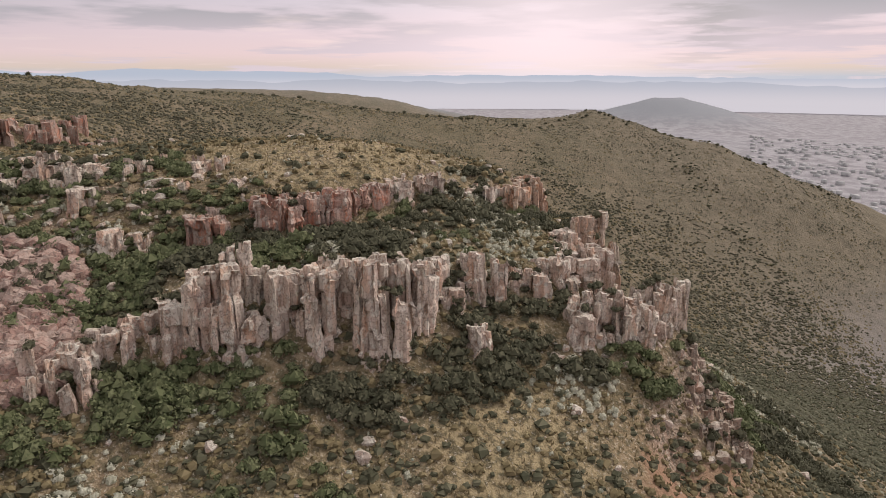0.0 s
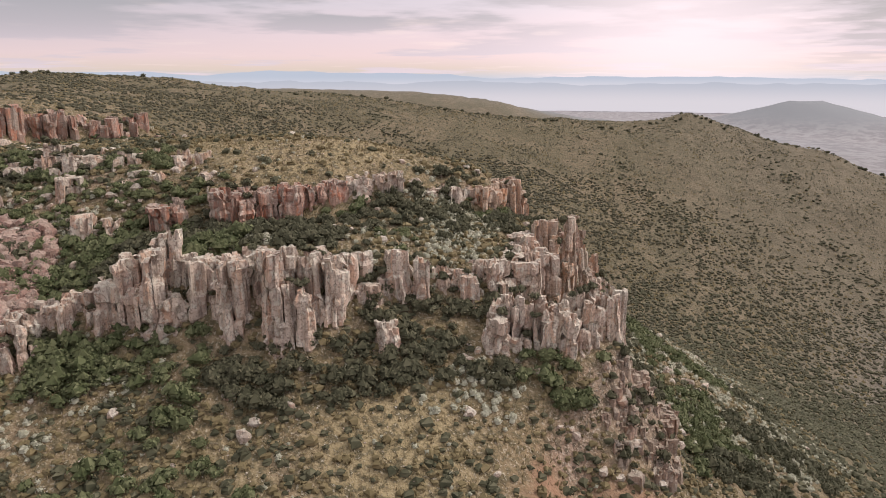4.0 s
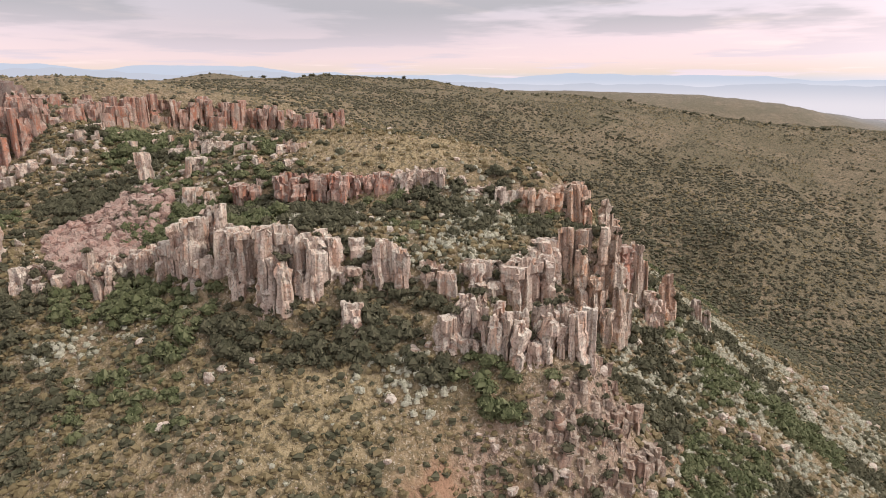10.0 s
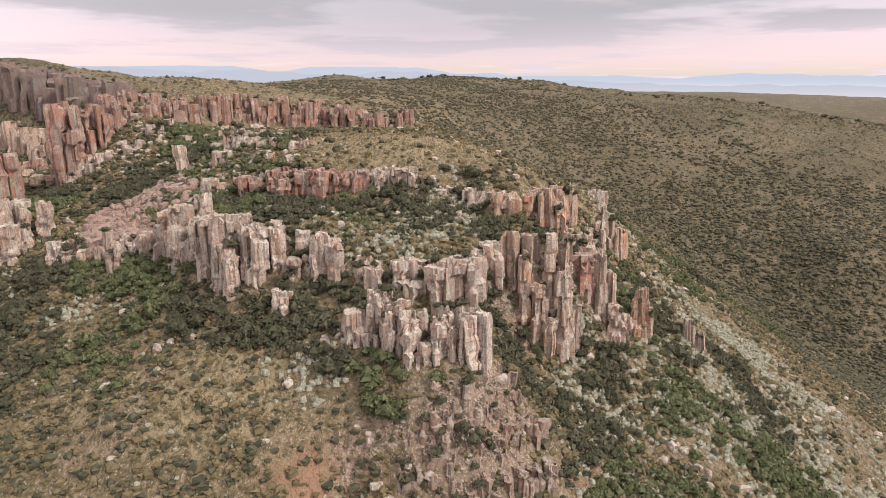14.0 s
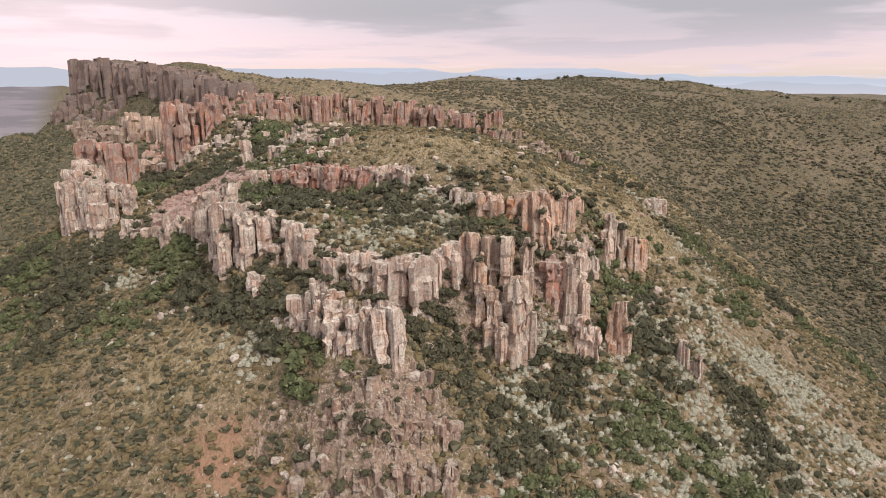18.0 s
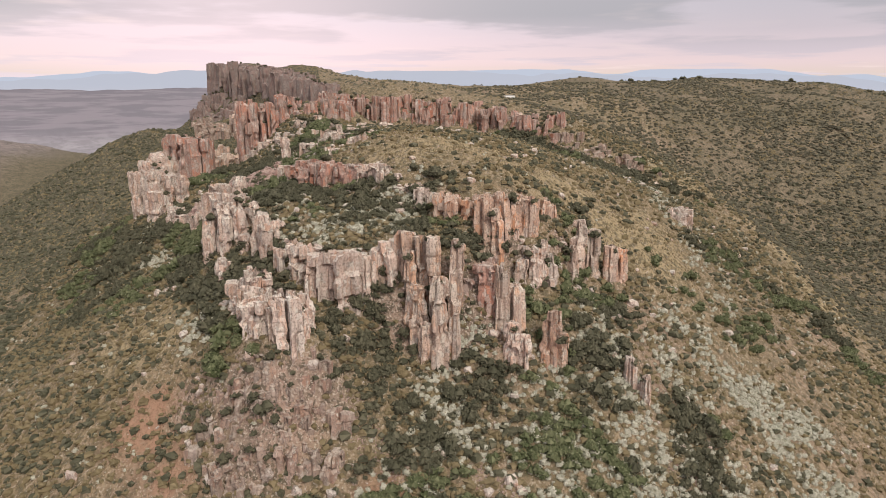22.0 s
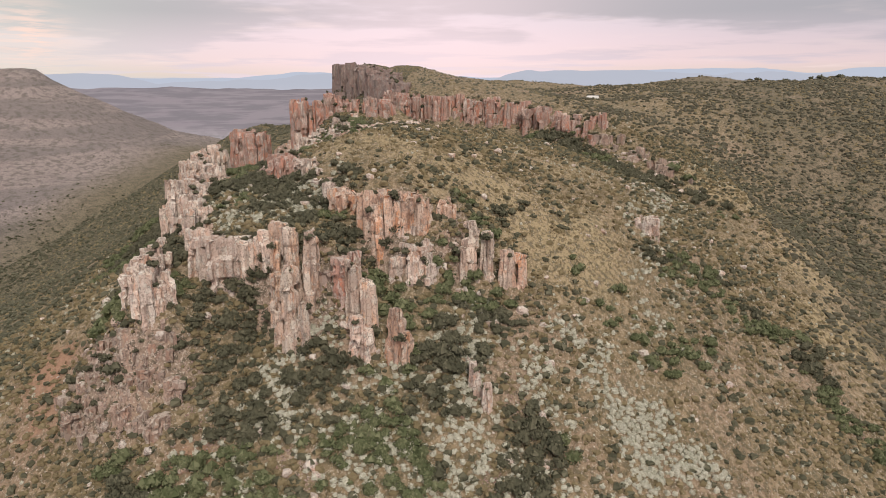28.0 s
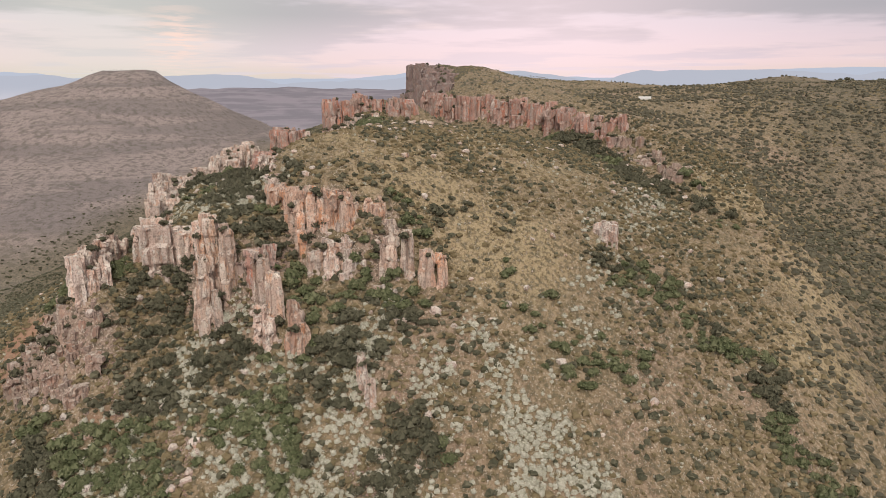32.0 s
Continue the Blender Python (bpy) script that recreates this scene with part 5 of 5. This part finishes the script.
line = densify([(-360, 345, 0), (-300, 440, 0), (-250, 470, 0), (-126, 531, 0), (80, 554, 0), (132, 597, 0), (244, 560, 0), (330, 520, 0)], 5)
p = np.array([(x, y) for x, y, _ in line]) + RNG.normal(0, 6, (len(line), 2))
p = np.column_stack([p, height(p[:, 0], p[:, 1])])
strewn("ridge_trees", MID, p, RNG.uniform(1.5, 4.2, len(p)), M_DARK, "small dark trees along the far ridge", "trees")
p = scatter(52000, (-1150, -900, -250, 20), lambda x, y: np.clip(0.3 + 0.35 * wobble(x, y, 60, 21), 0.05, 0.7))
strewn("valley_bushes", FAR, p, RNG.uniform(0.6, 1.8, len(p)), M_FAR, "bushes over the far valley and the flat-topped hill", "bushes")

STONES = [stone_proto(k) for k in range(10)]
CHIPS = [stone_proto(30 + k, 2) for k in range(10)]
RUBBLE = [([(-118, 92), (-100, 104), (-86, 112)], 12, 0.5), ([(-70, 100), (-50, 112), (-44, 122)], 9, 0.5), ([(-78, 110), (-64, 110), (-50, 113)], 7, 0.9), ([(-128, 80), (-112, 98), (-104, 112)], 9, 0.7), ([(38, 90), (50, 104), (54, 118)], 9, 0.3), ([(-40, 108), (-18, 112)], 4, 0.4), ([(46, 112), (56, 116), (66, 124)], 5, 0.6),
          ([(4, 132), (14, 136)], 4, 0.6), ([(20, 158), (24, 175)], 5, 0.5), ([(-100, 220), (-80, 232)], 8, 0.5), ([(20, 96), (40, 100)], 6, 0.4), ([(56, 141), (66, 145)], 3, 0.8), ([(-115, 70), (-80, 78)], 6, 0.4)]
p = off_rock(scatter(16000, (-135, 60, 110, 245), lambda x, y: (0.04 + 0.5 * weight(x, y, RUBBLE)) * (1 - 0.8 * weight(x, y, GRASSY))), 0.6)
strewn("rubble", STONES, p, RNG.uniform(0.35, 1.0, len(p)) ** 2 * 2.6 + 0.2, M_ROCK, "angular pale stones lying on the slopes", "stones", sink=-0.05, tumble=0.8, sides=4)
GRAVEL = [([(54, 138), (60, 142), (66, 145)], 3, 1.0), ([(42, 178), (44, 181)], 3, 1.0), ([(53, 173), (56, 176)], 3.5, 1.0), ([(11, 251), (15, 253)], 4, 1.0), ([(46, 118), (52, 124)], 4, 0.8)]
p = scatter(60000, (5, 110, 70, 260), lambda x, y: 0.9 * (weight(x, y, GRAVEL) > 0.3))
strewn("red_gravel", CHIPS, p, RNG.uniform(0.15, 0.55, len(p)), M_SCREE, "patches of reddish gravel on the steep slope", "gravel", sink=-0.05, tumble=0.8, sides=4)
p = scatter(20000, (-125, 30, 110, 245), lambda x, y: 0.25 + 0.25 * wobble(x, y, 20, 22))
strewn("small_stones", CHIPS, p, RNG.uniform(0.2, 0.6, len(p)), M_ROCK, "small pale stones in the grass", "stones", sink=-0.05, tumble=0.8, sides=4)

# the scree between the towers: the largest blocks one by one, the rest as stuff
SCREE = [([(-66, 96), (-63, 91), (-61, 85)], 10, 1.0), ([(-72, 86), (-58, 84)], 7, 0.9)]
p = off_rock(scatter(9000, (-86, 74, -46, 104), lambda x, y: (weight(x, y, SCREE) > 0.08) * 0.95), 0.6)
size = RNG.uniform(0.45, 1.0, len(p)) ** 2.5 * 3.3 + 0.35
order = np.argsort(-size)
p, size = p[order], size[order]
scree = new("scree_field")
scree.location = (-64, 90, float(height(-64, 90)[0]))
tagged(scree, "field of broken pinkish blocks between the towers", "scree")
BLOCKS = []
for k in range(6):
    me = raw_mesh("block", STONES[k], np.arange(len(STONES[k])).reshape(-1, 4))
    me.materials.append(M_SCREE)
    BLOCKS.append(me)
for k in range(260):
    ob = new("block", BLOCKS[k % 6])
    ob.parent = scree
    ob.matrix_basis = Matrix.LocRotScale(Vector(p[k]) - scree.location + Vector((0, 0, 0.12 * size[k])), Euler((rnd.uniform(-0.7, 0.7), rnd.uniform(-0.7, 0.7), rnd.uniform(0, 6.28))), Vector((size[k],) * 3))
strewn("scree_stones", CHIPS, p[260:], size[260:], M_SCREE, "broken pinkish stones filling the scree", "stones", sink=-0.1, tumble=0.8, sides=4)

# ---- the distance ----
# hazy air before the far ranges, painted as a glow that pales downwards
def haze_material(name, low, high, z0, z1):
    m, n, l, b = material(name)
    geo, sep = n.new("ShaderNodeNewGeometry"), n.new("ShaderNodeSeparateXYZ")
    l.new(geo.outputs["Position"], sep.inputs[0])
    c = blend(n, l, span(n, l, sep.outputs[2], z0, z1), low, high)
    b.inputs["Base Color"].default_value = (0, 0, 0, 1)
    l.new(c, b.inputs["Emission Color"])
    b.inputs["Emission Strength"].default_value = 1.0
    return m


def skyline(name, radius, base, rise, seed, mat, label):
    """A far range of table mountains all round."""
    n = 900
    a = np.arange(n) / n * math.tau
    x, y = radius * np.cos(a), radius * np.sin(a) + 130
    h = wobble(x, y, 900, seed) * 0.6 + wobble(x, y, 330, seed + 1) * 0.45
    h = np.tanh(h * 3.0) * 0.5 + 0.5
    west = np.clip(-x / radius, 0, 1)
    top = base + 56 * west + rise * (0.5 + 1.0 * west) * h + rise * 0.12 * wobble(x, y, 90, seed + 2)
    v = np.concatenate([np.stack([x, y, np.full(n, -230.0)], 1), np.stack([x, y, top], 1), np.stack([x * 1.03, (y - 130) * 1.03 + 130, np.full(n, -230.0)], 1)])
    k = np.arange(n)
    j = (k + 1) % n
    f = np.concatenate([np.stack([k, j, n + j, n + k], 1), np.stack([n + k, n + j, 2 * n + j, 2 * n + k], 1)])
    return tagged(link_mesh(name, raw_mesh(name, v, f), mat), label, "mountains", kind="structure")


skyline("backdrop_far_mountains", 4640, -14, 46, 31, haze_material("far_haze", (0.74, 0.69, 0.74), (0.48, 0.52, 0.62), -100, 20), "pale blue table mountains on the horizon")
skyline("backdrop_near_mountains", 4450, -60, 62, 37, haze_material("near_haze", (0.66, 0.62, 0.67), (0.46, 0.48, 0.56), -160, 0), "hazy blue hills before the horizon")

# the town on the plain
n = 300
ang, rr = RNG.uniform(radians(25), radians(37), n), RNG.uniform(1250, 2300, n)
x, y = rr * np.sin(ang), rr * np.cos(ang)
w, d, h = RNG.uniform(6, 16, n), RNG.uniform(6, 12, n), RNG.uniform(3, 7, n)
z = height(x, y)
box = np.array([[-1, -1, 0], [1, -1, 0], [1, 1, 0], [-1, 1, 0], [-1, -1, 1], [1, -1, 1], [1, 1, 1], [-1, 1, 1]], float)
v = (box[None] * np.stack([w / 2, d / 2, h], 1)[:, None, :] + np.stack([x, y, z - 0.5], 1)[:, None, :]).reshape(-1, 3)
f = (np.array([[0, 1, 5, 4], [1, 2, 6, 5], [2, 3, 7, 6], [3, 0, 4, 7], [4, 5, 6, 7]])[None] + 8 * np.arange(n)[:, None, None]).reshape(-1, 4)
M_TOWN = material("pale_plaster")[0]
M_TOWN.node_tree.nodes["Principled BSDF"].inputs["Base Color"].default_value = (0.44, 0.425, 0.43, 1)
tagged(link_mesh("town", raw_mesh("town", v, f), M_TOWN), "far town of small pale houses on the plain", "town", kind="stuff")


# the small farm building on the plateau
M_WALL, M_ROOF = material("whitewash")[0], material("pale_roof_sheet", 0.5)[0]
M_WALL.node_tree.nodes["Principled BSDF"].inputs["Base Color"].default_value = (0.72, 0.68, 0.62, 1)
M_ROOF.node_tree.nodes["Principled BSDF"].inputs["Base Color"].default_value = (0.62, 0.60, 0.57, 1)
house = new("farm_building")
house.location = (-237, 230, float(height(-237, 230)[0]) - 0.3)
tagged(house, "small whitewashed building with a pale gable roof on the plateau", "building")
bm = bmesh.new()
bmesh.ops.create_cube(bm, size=1, matrix=Matrix.Translation((0, 0, 1.3)) @ Matrix.Diagonal((3.4, 6.0, 2.6, 1)))
link("wall", bm, M_WALL, house)
bm = bmesh.new()
a = [bm.verts.new(v) for v in ((-2.0, -3.3, 2.5), (0, -3.3, 3.7), (2.0, -3.3, 2.5))]
b = [bm.verts.new((v.co.x, 3.3, v.co.z)) for v in a]
for f in ((a[0], a[1], b[1], b[0]), (a[1], a[2], b[2], b[1]), (a[2], a[1], a[0]), (b[0], b[1], b[2]), (a[0], b[0], b[2], a[2])):
    bm.faces.new(f)
link("roof", bm, M_ROOF, house)
